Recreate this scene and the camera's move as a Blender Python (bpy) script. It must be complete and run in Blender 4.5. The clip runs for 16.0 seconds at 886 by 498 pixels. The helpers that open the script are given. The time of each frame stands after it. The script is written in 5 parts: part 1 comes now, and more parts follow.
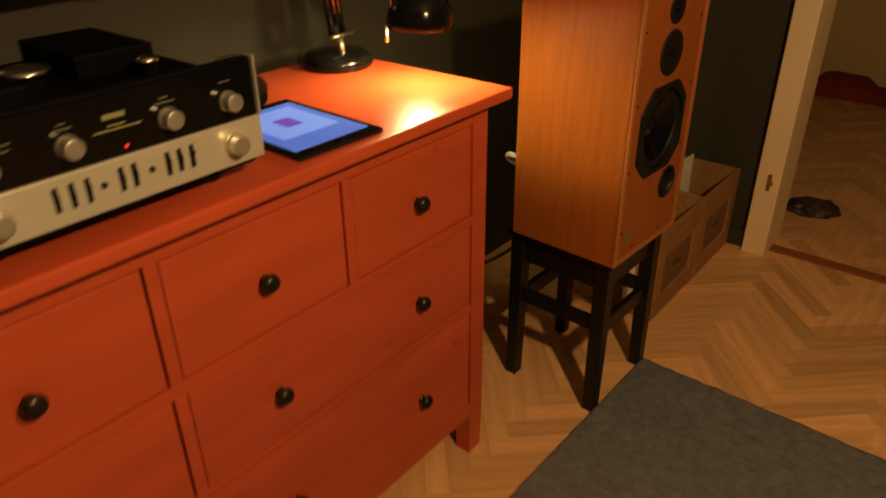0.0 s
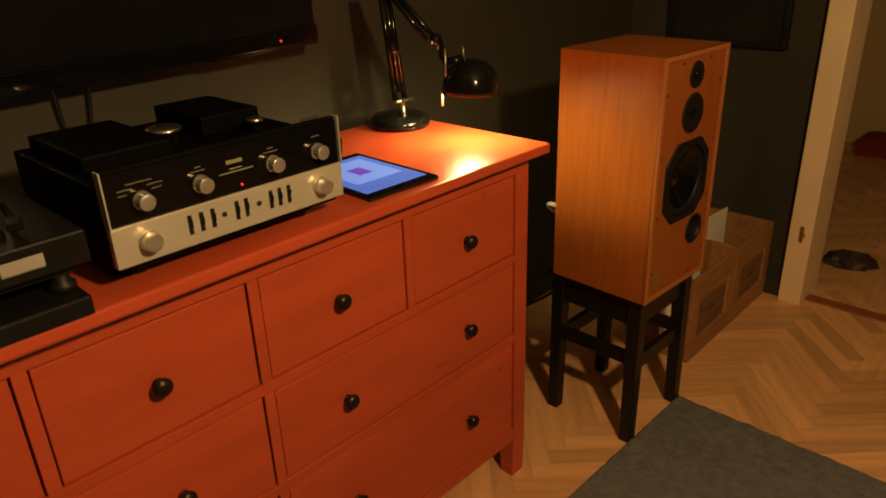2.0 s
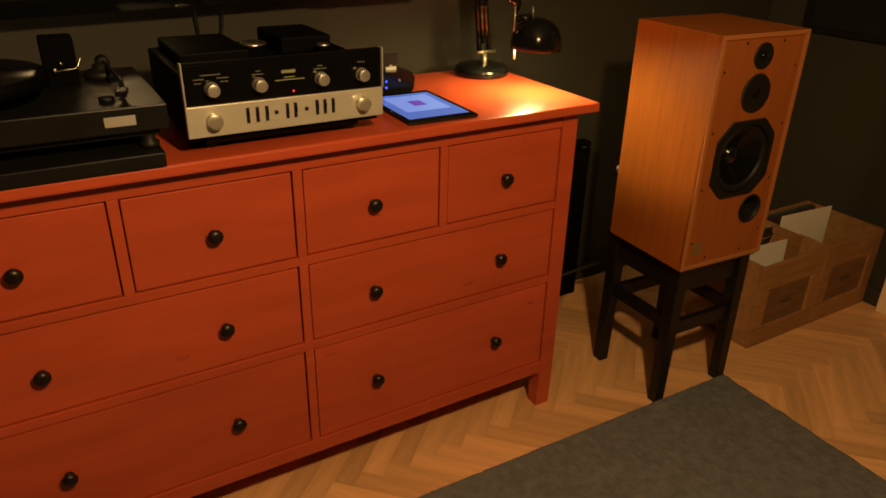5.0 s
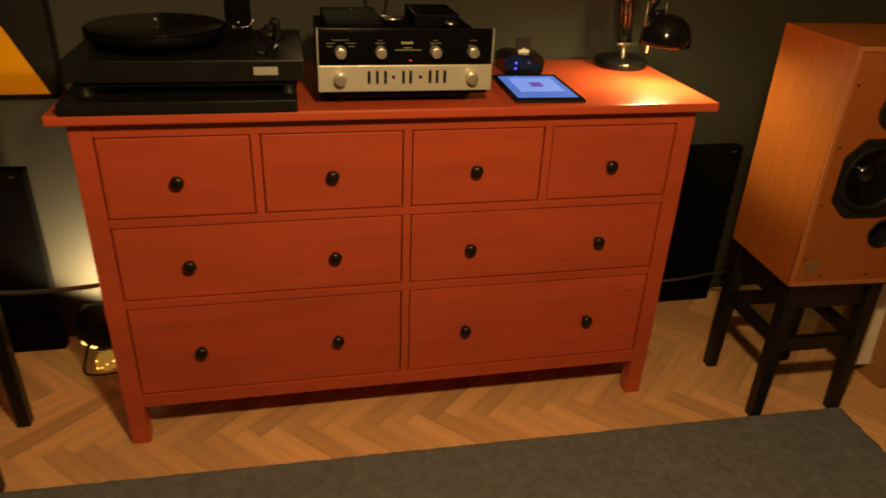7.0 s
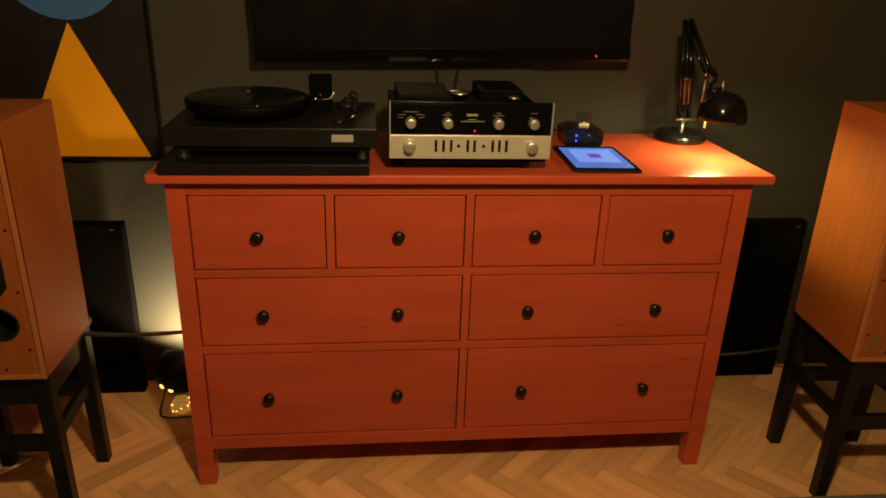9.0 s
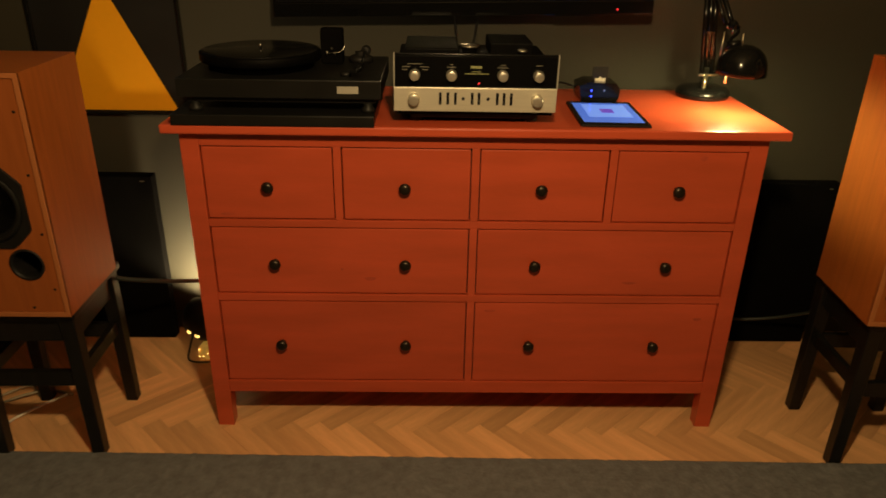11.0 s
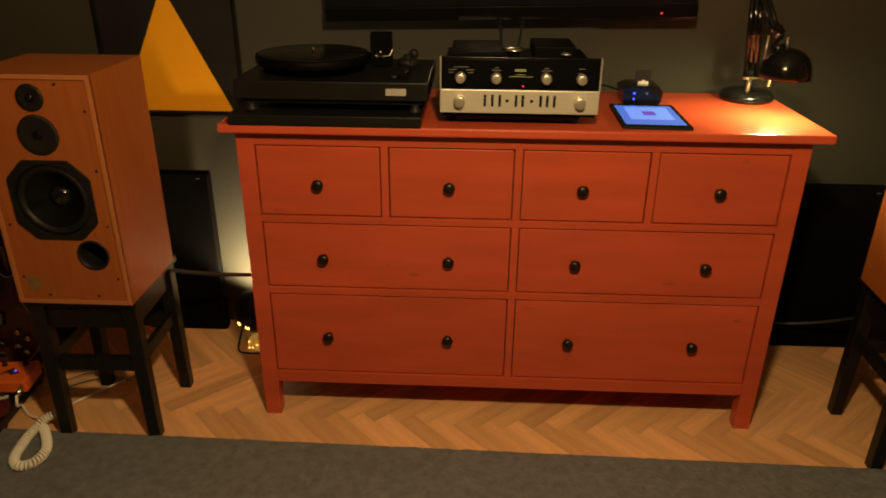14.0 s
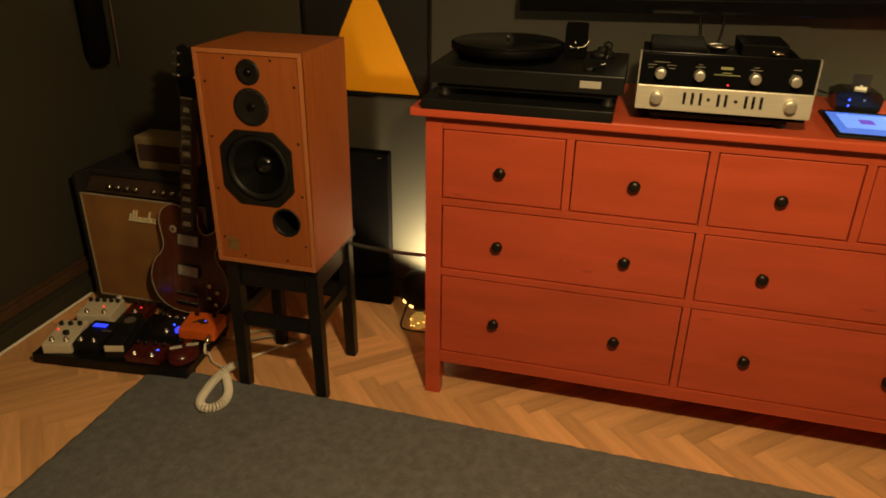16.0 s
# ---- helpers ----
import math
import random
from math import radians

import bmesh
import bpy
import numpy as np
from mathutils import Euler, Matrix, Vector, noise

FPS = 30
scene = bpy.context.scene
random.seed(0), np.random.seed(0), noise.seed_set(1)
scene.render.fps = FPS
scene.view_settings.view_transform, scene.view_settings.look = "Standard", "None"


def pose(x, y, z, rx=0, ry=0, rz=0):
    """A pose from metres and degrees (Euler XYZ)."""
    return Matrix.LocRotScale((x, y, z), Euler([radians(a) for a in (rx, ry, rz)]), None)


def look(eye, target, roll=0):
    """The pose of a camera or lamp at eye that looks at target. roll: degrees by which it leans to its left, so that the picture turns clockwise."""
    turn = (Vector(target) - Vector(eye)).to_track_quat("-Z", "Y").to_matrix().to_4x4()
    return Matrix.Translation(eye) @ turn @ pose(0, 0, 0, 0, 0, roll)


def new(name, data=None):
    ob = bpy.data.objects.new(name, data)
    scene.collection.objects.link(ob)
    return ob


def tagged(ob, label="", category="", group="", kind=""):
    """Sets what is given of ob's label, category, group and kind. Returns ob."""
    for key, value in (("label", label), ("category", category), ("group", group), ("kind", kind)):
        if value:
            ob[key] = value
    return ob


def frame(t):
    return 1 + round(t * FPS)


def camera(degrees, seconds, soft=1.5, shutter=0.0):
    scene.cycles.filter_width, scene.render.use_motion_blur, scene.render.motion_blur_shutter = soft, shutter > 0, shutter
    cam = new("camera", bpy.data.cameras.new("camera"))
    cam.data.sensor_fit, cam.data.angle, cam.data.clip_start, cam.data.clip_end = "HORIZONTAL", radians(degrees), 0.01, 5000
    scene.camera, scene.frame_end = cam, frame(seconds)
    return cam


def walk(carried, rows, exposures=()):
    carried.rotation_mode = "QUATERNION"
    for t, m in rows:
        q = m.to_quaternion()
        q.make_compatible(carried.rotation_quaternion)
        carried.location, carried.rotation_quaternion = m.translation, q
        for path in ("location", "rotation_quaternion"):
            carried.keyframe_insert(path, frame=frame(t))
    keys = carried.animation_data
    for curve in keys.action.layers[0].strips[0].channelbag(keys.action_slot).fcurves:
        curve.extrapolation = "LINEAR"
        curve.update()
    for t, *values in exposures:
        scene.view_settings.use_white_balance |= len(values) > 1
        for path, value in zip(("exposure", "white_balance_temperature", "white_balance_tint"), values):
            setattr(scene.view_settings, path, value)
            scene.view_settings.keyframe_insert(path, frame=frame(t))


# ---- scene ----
cam = camera(63.5, 16.0, 1.7, 0.9)
PATH = [
    (0, (-0.393, -0.794, 1.372), (0.963, 0.317, 0.41), -0.6),
    (0.5, (-0.486, -0.897, 1.375), (0.828, 0.28, 0.432), 0.6),
    (1, (-0.533, -0.908, 1.402), (0.766, 0.351, 0.55), -1.0),
    (1.5, (-0.561, -0.898, 1.417), (0.764, 0.356, 0.597), -3.0),
    (2, (-0.558, -0.944, 1.417), (0.765, 0.322, 0.612), -2.0),
    (2.5, (-0.531, -1.092, 1.397), (0.588, 0.364, 0.605), 0.2),
    (3, (-0.52, -1.176, 1.413), (0.497, 0.342, 0.599), -0.5),
    (3.5, (-0.492, -1.17, 1.412), (0.592, 0.298, 0.594), -1.3),
    (4, (-0.475, -1.182, 1.409), (0.543, 0.305, 0.542), -1.1),
    (4.2, (-0.479, -1.22, 1.405), (0.51, 0.285, 0.536), -0.2),
    (6.3, (-0.392, -1.53, 1.436), (0.301, 0.144, 0.588), 1.4),
    (6.5, (-0.344, -1.573, 1.423), (0.225, 0.155, 0.593), 2.9),
    (7, (-0.275, -1.63, 1.445), (0.115, 0.104, 0.527), 2.5),
    (7.5, (-0.252, -1.667, 1.454), (0.013, 0.145, 0.649), 1.3),
    (8, (-0.266, -1.682, 1.457), (-0.065, 0.158, 0.7), 1.7),
    (8.2, (-0.269, -1.691, 1.457), (-0.057, 0.155, 0.718), 1.9),
    (10.3, (-0.248, -1.757, 1.45), (-0.096, 0.067, 0.644), 2.5),
    (10.5, (-0.213, -1.755, 1.44), (-0.103, 0.063, 0.614), 2.2),
    (11, (-0.125, -1.77, 1.434), (-0.082, 0.048, 0.603), 1.1),
    (11.5, (-0.102, -1.79, 1.43), (-0.151, 0.026, 0.592), -0.5),
    (12, (-0.121, -1.789, 1.429), (-0.166, 0.024, 0.588), 0.1),
    (12.5, (-0.132, -1.781, 1.43), (-0.182, 0.033, 0.588), 0.6),
    (13, (-0.123, -1.82, 1.444), (-0.172, -0.002, 0.613), 0.7),
    (13.5, (-0.127, -1.823, 1.449), (-0.177, -0.001, 0.625), 0.7),
    (14, (-0.129, -1.828, 1.445), (-0.201, -0.008, 0.619), 0.5),
    (14.5, (-0.147, -1.827, 1.447), (-0.296, -0.016, 0.61), 0.8),
    (15, (-0.17, -1.826, 1.441), (-0.457, -0.036, 0.595), 0.3),
    (15.5, (-0.206, -1.833, 1.438), (-0.617, -0.069, 0.59), 0.7),
    (16, (-0.219, -1.839, 1.44), (-0.68, -0.089, 0.589), 0.8),
]
EXPOSURES = [
    (0.0, -0.33, 7700, 20),
    (4.0, -0.37, 7850, 21),
    (6.5, -0.33, 7500, 17),
    (7.5, -0.21, 7200, 13),
    (8.0, -0.27, 7100, 12),
    (10.5, -0.31, 6900, 11.5),
    (12.0, -0.25, 6850, 11.5),
    (13.0, -0.16, 6850, 11.5),
    (14.5, -0.09, 6750, 11),
    (16.0, 0.10, 6650, 8.5),
]
walk(cam, [(t, look(eye, target, roll)) for t, eye, target, roll in PATH], EXPOSURES)

# ---- world and lights ----
world = bpy.data.worlds.new("night")
scene.world = world
world.use_nodes = True
world.node_tree.nodes["Background"].inputs[0].default_value = (0.02, 0.014, 0.008, 1)
world.node_tree.nodes["Background"].inputs[1].default_value = 0.1


def lamp(name, kind, m, energy, colour, size, cone=0.0, blend=0.3):
    data = bpy.data.lights.new(name, kind)
    data.energy, data.color = energy, colour
    data.shadow_soft_size = size
    if kind == "SPOT":
        data.spot_size, data.spot_blend = radians(cone), blend
    ob = new(name, data)
    ob.matrix_world = m
    return ob


ROOM_LIGHT = lamp("room_light", "POINT", pose(-0.02, -1.33, 1.87), 106, (1.0, 0.71, 0.35), 0.05)
DESK_LIGHT = lamp("desk_bulb_light", "POINT", pose(0.706, 0.160, 1.088), 9.0, (1.0, 0.87, 0.42), 0.022)
BALL_LIGHT = lamp("wall_glow_light", "SPOT", look((-0.903, 0.486, 0.185), (-0.86, 0.63, 0.36)), 29.0, (1.0, 0.80, 0.46), 0.03, 158, 0.3)

# ---- materials ----


def material(name, colour, rough=0.5, metal=0.0, vary=0.12, scale=8.0, bump=0.05, bump_scale=60.0, stretch=(1, 1, 1),
             coat=0.0, wear=None, emit=None, emit_strength=0.0, per_object=0.0, spec=0.5):
    """Base colour varied at two scales, with fine relief."""
    m = bpy.data.materials.new(name)
    m.use_nodes = True
    nt = m.node_tree
    b = nt.nodes["Principled BSDF"]
    b.inputs["Roughness"].default_value = rough
    b.inputs["Metallic"].default_value = metal
    b.inputs["Coat Weight"].default_value = coat
    b.inputs["Specular IOR Level"].default_value = spec
    co = nt.nodes.new("ShaderNodeTexCoord")
    mp = nt.nodes.new("ShaderNodeMapping")
    mp.inputs["Scale"].default_value = stretch
    nt.links.new(co.outputs["Object"], mp.inputs["Vector"])
    big = nt.nodes.new("ShaderNodeTexNoise")
    big.inputs["Scale"].default_value = scale
    big.inputs["Detail"].default_value = 6
    fine = nt.nodes.new("ShaderNodeTexNoise")
    fine.inputs["Scale"].default_value = bump_scale
    fine.inputs["Detail"].default_value = 4
    for n in (big, fine):
        nt.links.new(mp.outputs["Vector"], n.inputs["Vector"])
    ramp = nt.nodes.new("ShaderNodeValToRGB")
    lo = [c * (1 - vary) for c in colour]
    hi = [min(1, c * (1 + vary)) for c in (wear or colour)]
    ramp.color_ramp.elements[0].color = (*lo, 1)
    ramp.color_ramp.elements[1].color = (*hi, 1)
    ramp.color_ramp.elements[0].position, ramp.color_ramp.elements[1].position = 0.3, 0.72
    nt.links.new(big.outputs["Fac"], ramp.inputs["Fac"])
    last = ramp.outputs["Color"]
    grain = nt.nodes.new("ShaderNodeMix")
    grain.data_type, grain.blend_type = "RGBA", "MULTIPLY"
    grain.inputs["Factor"].default_value = min(1, vary * 2.5)
    nt.links.new(last, grain.inputs["A"])
    fr = nt.nodes.new("ShaderNodeMapRange")
    fr.inputs["To Min"].default_value, fr.inputs["To Max"].default_value = 0.62, 1.25
    nt.links.new(fine.outputs["Fac"], fr.inputs["Value"])
    nt.links.new(fr.outputs["Result"], grain.inputs["B"])
    last = grain.outputs["Result"]
    if per_object:
        info = nt.nodes.new("ShaderNodeObjectInfo")
        isl = nt.nodes.new("ShaderNodeNewGeometry")
        add = nt.nodes.new("ShaderNodeMath")
        add.operation = "ADD"
        nt.links.new(info.outputs["Random"], add.inputs[0])
        nt.links.new(isl.outputs["Random Per Island"], add.inputs[1])
        fra = nt.nodes.new("ShaderNodeMath")
        fra.operation = "FRACT"
        nt.links.new(add.outputs[0], fra.inputs[0])
        rng = nt.nodes.new("ShaderNodeMapRange")
        rng.inputs["To Min"].default_value, rng.inputs["To Max"].default_value = 1 - per_object, 1 + per_object * 0.6
        nt.links.new(fra.outputs[0], rng.inputs["Value"])
        mul = nt.nodes.new("ShaderNodeMix")
        mul.data_type, mul.blend_type = "RGBA", "MULTIPLY"
        mul.inputs["Factor"].default_value = 1
        nt.links.new(last, mul.inputs["A"])
        nt.links.new(rng.outputs["Result"], mul.inputs["B"])
        last = mul.outputs["Result"]
    nt.links.new(last, b.inputs["Base Color"])
    bp = nt.nodes.new("ShaderNodeBump")
    bp.inputs["Strength"].default_value = bump
    bp.inputs["Distance"].default_value = 0.004
    nt.links.new(fine.outputs["Fac"], bp.inputs["Height"])
    nt.links.new(bp.outputs["Normal"], b.inputs["Normal"])
    rr = nt.nodes.new("ShaderNodeMapRange")
    rr.inputs["To Min"].default_value, rr.inputs["To Max"].default_value = max(0.02, rough - 0.07), min(1, rough + 0.07)
    nt.links.new(big.outputs["Fac"], rr.inputs["Value"])
    nt.links.new(rr.outputs["Result"], b.inputs["Roughness"])
    if emit:
        b.inputs["Emission Color"].default_value = (*emit, 1)
        b.inputs["Emission Strength"].default_value = emit_strength
    return m


RED = material("red_stain", (0.485, 0.075, 0.030), 0.315, vary=0.065, scale=3.4, stretch=(1.1, 3, 6), bump=0.06, bump_scale=34, wear=(0.53, 0.080, 0.034), per_object=0.05)
RED_KNOT = material("red_knot", (0.42, 0.062, 0.028), 0.5, vary=0.2, scale=40)
# dark red that paints the shade inside narrow gaps
GAP_SHADE = material("gap_shade", (0.09, 0.016, 0.009), 0.8, vary=0.2)
BRONZE = material("aged_bronze", (0.035, 0.026, 0.018), 0.34, metal=0.7, vary=0.25, scale=60, bump=0.1, bump_scale=200)
OAK = material("oak_parquet", (0.74, 0.392, 0.180), 0.36, vary=0.09, scale=3.0, stretch=(1.5, 14, 14), bump=0.05, bump_scale=22, per_object=0.24, wear=(0.82, 0.455, 0.215))
SUBFLOOR = material("dark_joint", (0.58, 0.31, 0.135), 0.8)
WALL = material("olive_grey_paint", (0.0295, 0.0260, 0.0150), 0.75, vary=0.07, scale=1.6, bump=0.10, bump_scale=140)
WHITE = material("white_paint", (0.78, 0.76, 0.70), 0.45, vary=0.04, scale=5, bump=0.04, bump_scale=70)
CEIL = material("ceiling_paint", (0.22, 0.20, 0.16), 0.9, vary=0.04)
JAMB = material("aged_white_paint", (0.88, 0.68, 0.44), 0.42, vary=0.05, scale=5, bump=0.04, bump_scale=70)
HALL = material("hall_paint", (0.62, 0.45, 0.21), 0.8, vary=0.06, scale=2)
RUG = material("grey_rug_pile", (0.132, 0.134, 0.138), 0.95, vary=0.12, scale=40, bump=1.0, bump_scale=85, wear=(0.150, 0.154, 0.162), spec=0.1)
BLACKWOOD = material("black_stained_wood", (0.0075, 0.0068, 0.0055), 0.38, vary=0.3, scale=6, stretch=(8, 8, 1), bump=0.06, bump_scale=40, spec=0.3)
VENEER = material("cherry_veneer", (0.335, 0.090, 0.0170), 0.40, vary=0.13, scale=5, stretch=(14, 14, 1.0), bump=0.03, bump_scale=18, wear=(0.335, 0.092, 0.020), spec=0.35)
BAFFLE = material("cherry_baffle", (0.300, 0.080, 0.020), 0.42, vary=0.05, scale=5, stretch=(14, 14, 1.0), bump=0.03, bump_scale=18, wear=(0.33, 0.090, 0.023), spec=0.3)
EDGE = material("cherry_edge", (0.41, 0.14, 0.046), 0.4, vary=0.06, scale=6, stretch=(8, 8, 1))
RUBBER = material("black_rubber", (0.0085, 0.0085, 0.0075), 0.5, vary=0.2, scale=20, spec=0.25)
CONE = material("polymer_cone", (0.0035, 0.0035, 0.0033), 0.22, vary=0.15, scale=20, spec=0.22)
DUSTCAP = material("glossy_dust_cap", (0.006, 0.006, 0.0055), 0.17, vary=0.1, bump=0.0, spec=0.7)
MESH_GRILLE = material("tweeter_grille", (0.02, 0.018, 0.016), 0.4, metal=0.5, vary=0.4, scale=300, bump=0.6, bump_scale=500)
SCREW = material("black_screw", (0.02, 0.014, 0.01), 0.4, metal=0.5)
BLACK = material("black_lacquer", (0.006, 0.006, 0.0055), 0.14, vary=0.2, scale=12, bump=0.01, spec=0.28)
BLACKM = material("matt_black", (0.0085, 0.008, 0.0075), 0.5, vary=0.2, scale=14, bump=0.06, bump_scale=180, spec=0.3)
BLACKBOX = material("black_crackle_paint", (0.0022, 0.0021, 0.0020), 0.55, vary=0.2, scale=30, bump=0.15, bump_scale=260, spec=0.05)
BLACKGLOSS = material("black_piano_lacquer", (0.0075, 0.0075, 0.0068), 0.33, vary=0.15, scale=12, bump=0.02, spec=0.36)
BLACKPANEL = material("black_fabric_panel", (0.0035, 0.0032, 0.003), 0.9, vary=0.25, scale=10, bump=0.4, bump_scale=500, spec=0.03)
GLASSBLACK = material("black_glass", (0.004, 0.004, 0.004), 0.06, vary=0.1, bump=0.0, spec=0.35)
SCREENOFF = material("television_screen", (0.006, 0.006, 0.007), 0.14, vary=0.1, bump=0.0)
SILVER = material("brushed_silver", (0.72, 0.68, 0.56), 0.36, metal=0.55, vary=0.05, scale=9, stretch=(1, 1, 24), bump=0.02, bump_scale=60)
CHROME = material("satin_chrome", (0.70, 0.66, 0.58), 0.25, metal=1.0, vary=0.08, scale=40, bump=0.02)
PALEBRASS = material("worn_pale_brass", (0.86, 0.78, 0.56), 0.34, metal=1.0)
BRASS = material("polished_brass", (0.80, 0.62, 0.30), 0.22, metal=1.0, vary=0.1, scale=40)
KNOBMETAL = material("turned_aluminium", (0.80, 0.76, 0.66), 0.30, metal=0.85, vary=0.08, scale=40, bump=0.02)
COPPERY = material("spring_copper", (0.28, 0.16, 0.09), 0.3, metal=0.9, vary=0.1)
GOLDPRINT = material("green_gold_print", (0.25, 0.25, 0.11), 0.5, emit=(0.42, 0.50, 0.14), emit_strength=0.01)
GREYPRINT = material("pale_print", (0.11, 0.10, 0.075), 0.6)
YELLOW = material("yellow_print", (0.85, 0.36, 0.006), 0.55, vary=0.04, scale=4, bump=0.02)
BLUEPRINT = material("blue_print", (0.036, 0.136, 0.390), 0.55, vary=0.05, scale=4, bump=0.02)
BLACKPRINT = material("black_print", (0.008, 0.008, 0.008), 0.45, vary=0.1)
LABELSILVER = material("silver_label", (0.38, 0.36, 0.31), 0.5, metal=0.2, vary=0.05)
CRATE = material("raw_crate_wood", (0.36, 0.170, 0.064), 0.7, vary=0.2, scale=4, stretch=(2, 12, 12), bump=0.15, bump_scale=30, per_object=0.15)
# the crate wood in a darker tone, for the inset front boards
CRATE_DARK = material("darker_crate_wood", (0.20, 0.094, 0.036), 0.75, vary=0.25, scale=4, stretch=(2, 12, 12), bump=0.15, bump_scale=30)
PAPER = material("white_sleeve_paper", (0.78, 0.74, 0.64), 0.7, vary=0.04, scale=10)
SLEEVE_A = material("dark_sleeve", (0.05, 0.03, 0.025), 0.5, vary=0.4, scale=30)
SLEEVE_B = material("tan_sleeve", (0.34, 0.24, 0.15), 0.5, vary=0.3, scale=30)
SLEEVE_C = material("teal_sleeve", (0.05, 0.10, 0.09), 0.5, vary=0.3, scale=30)
TOLEX = material("black_tolex", (0.012, 0.011, 0.010), 0.6, vary=0.2, scale=40, bump=0.5, bump_scale=350)
BADGECREAM = material("cream_badge_plastic", (0.82, 0.74, 0.50), 0.4, vary=0.05, scale=30)
PANELBROWN = material("dull_brown_panel", (0.040, 0.020, 0.010), 0.6, vary=0.15, scale=20)
GRILLECLOTH = material("brown_grille_cloth", (0.315, 0.145, 0.037), 0.9, vary=0.25, scale=5, bump=0.7, bump_scale=420)
PIPING = material("cream_piping", (0.36, 0.30, 0.20), 0.6)
CREAM = material("cream_paint", (0.66, 0.60, 0.46), 0.5, vary=0.06, scale=20)
TWEED = material("worn_tan_vinyl", (0.22, 0.16, 0.08), 0.7, vary=0.2, scale=14, bump=0.3, bump_scale=200)
DARKCLOTH = material("dark_red_cloth", (0.05, 0.02, 0.014), 0.9, vary=0.2, bump=0.5, bump_scale=300)
MAHOGANY = material("cherry_red_lacquer", (0.095, 0.026, 0.011), 0.25, vary=0.2, scale=5, stretch=(9, 1, 1), coat=0.25, bump=0.0)
NICKEL = material("dull_nickel_cover", (0.46, 0.42, 0.33), 0.38, metal=0.4, vary=0.08, scale=30)
FRETBOARD = material("rosewood", (0.03, 0.016, 0.01), 0.5, vary=0.3, scale=8, stretch=(12, 12, 1))
PEARL = material("pearl_inlay", (0.62, 0.60, 0.50), 0.3, vary=0.15, scale=60)
ORANGE = material("orange_enamel", (0.72, 0.13, 0.02), 0.35, vary=0.06, scale=20)
REDPEDAL = material("red_enamel", (0.070, 0.010, 0.008), 0.16, vary=0.1, scale=20)
COIL = material("white_cable", (0.84, 0.79, 0.68), 0.45, vary=0.05, scale=20)
GREYCABLE = material("grey_green_cable", (0.022, 0.028, 0.023), 0.5, vary=0.1)
REDCLOTH = material("red_cloth", (0.22, 0.016, 0.010), 0.8, vary=0.2, scale=12)
BROWNWOOD = material("dark_brown_wood", (0.07, 0.036, 0.018), 0.5, vary=0.2, scale=4, stretch=(1, 8, 8))
THRESH = material("reddish_threshold", (0.30, 0.10, 0.04), 0.45, vary=0.15, scale=6, stretch=(8, 1, 8))
CARD = material("smoked_plastic", (0.03, 0.028, 0.024), 0.2, vary=0.1)
LED_BLUE = material("blue_led", (0.05, 0.1, 0.9), 0.3, emit=(0.02, 0.05, 1.0), emit_strength=5)
LED_RED = material("red_led", (0.9, 0.05, 0.05), 0.3, emit=(1.0, 0.03, 0.04), emit_strength=1.5)
LED_GREEN = material("green_led", (0.1, 0.9, 0.4), 0.3, emit=(0.1, 1.0, 0.5), emit_strength=1.5)
LED_WARM = material("warm_spark", (1.0, 0.7, 0.3), 0.3, emit=(1.0, 0.55, 0.14), emit_strength=6)
DISPLAY_BLUE = material("blue_display", (0.05, 0.08, 0.6), 0.3, emit=(0.02, 0.04, 1.0), emit_strength=1.6)
SCREEN_A = material("tablet_screen_blue", (0.05, 0.1, 0.3), 0.1, emit=(0.085, 0.20, 0.80), emit_strength=0.8)
SCREEN_B = material("tablet_window_pale", (0.1, 0.2, 0.4), 0.1, emit=(0.17, 0.32, 0.98), emit_strength=0.95)
SCREEN_C = material("tablet_icon_violet", (0.1, 0.05, 0.3), 0.1, emit=(0.13, 0.07, 0.55), emit_strength=0.9)
# the emission stands in for lamplight caught in the glass
AMBER = material("glowing_amber_glass", (0.70, 0.36, 0.06), 0.12, vary=0.4, scale=45, emit=(1.0, 0.52, 0.09), emit_strength=0.28)

# ---- mesh tools ----


def box(bm, x0, x1, y0, y1, z0, z1, bevel=0.0, m=None):
    vs = [bm.verts.new((x, y, z)) for z in (z0, z1) for y in (y0, y1) for x in (x0, x1)]
    fs = [bm.faces.new([vs[i] for i in q]) for q in ((0, 2, 3, 1), (4, 5, 7, 6), (0, 1, 5, 4), (2, 6, 7, 3), (0, 4, 6, 2), (1, 3, 7, 5))]
    made = set(vs)
    if bevel:
        edges = list({e for f in fs for e in f.edges})
        out = bmesh.ops.bevel(bm, geom=edges, offset=bevel, segments=2, affect="EDGES", profile=0.6)
        made = {v for v in vs if v.is_valid} | set(out["verts"])
    if m is not None:
        bmesh.ops.transform(bm, matrix=m, verts=list(made))
    return bm


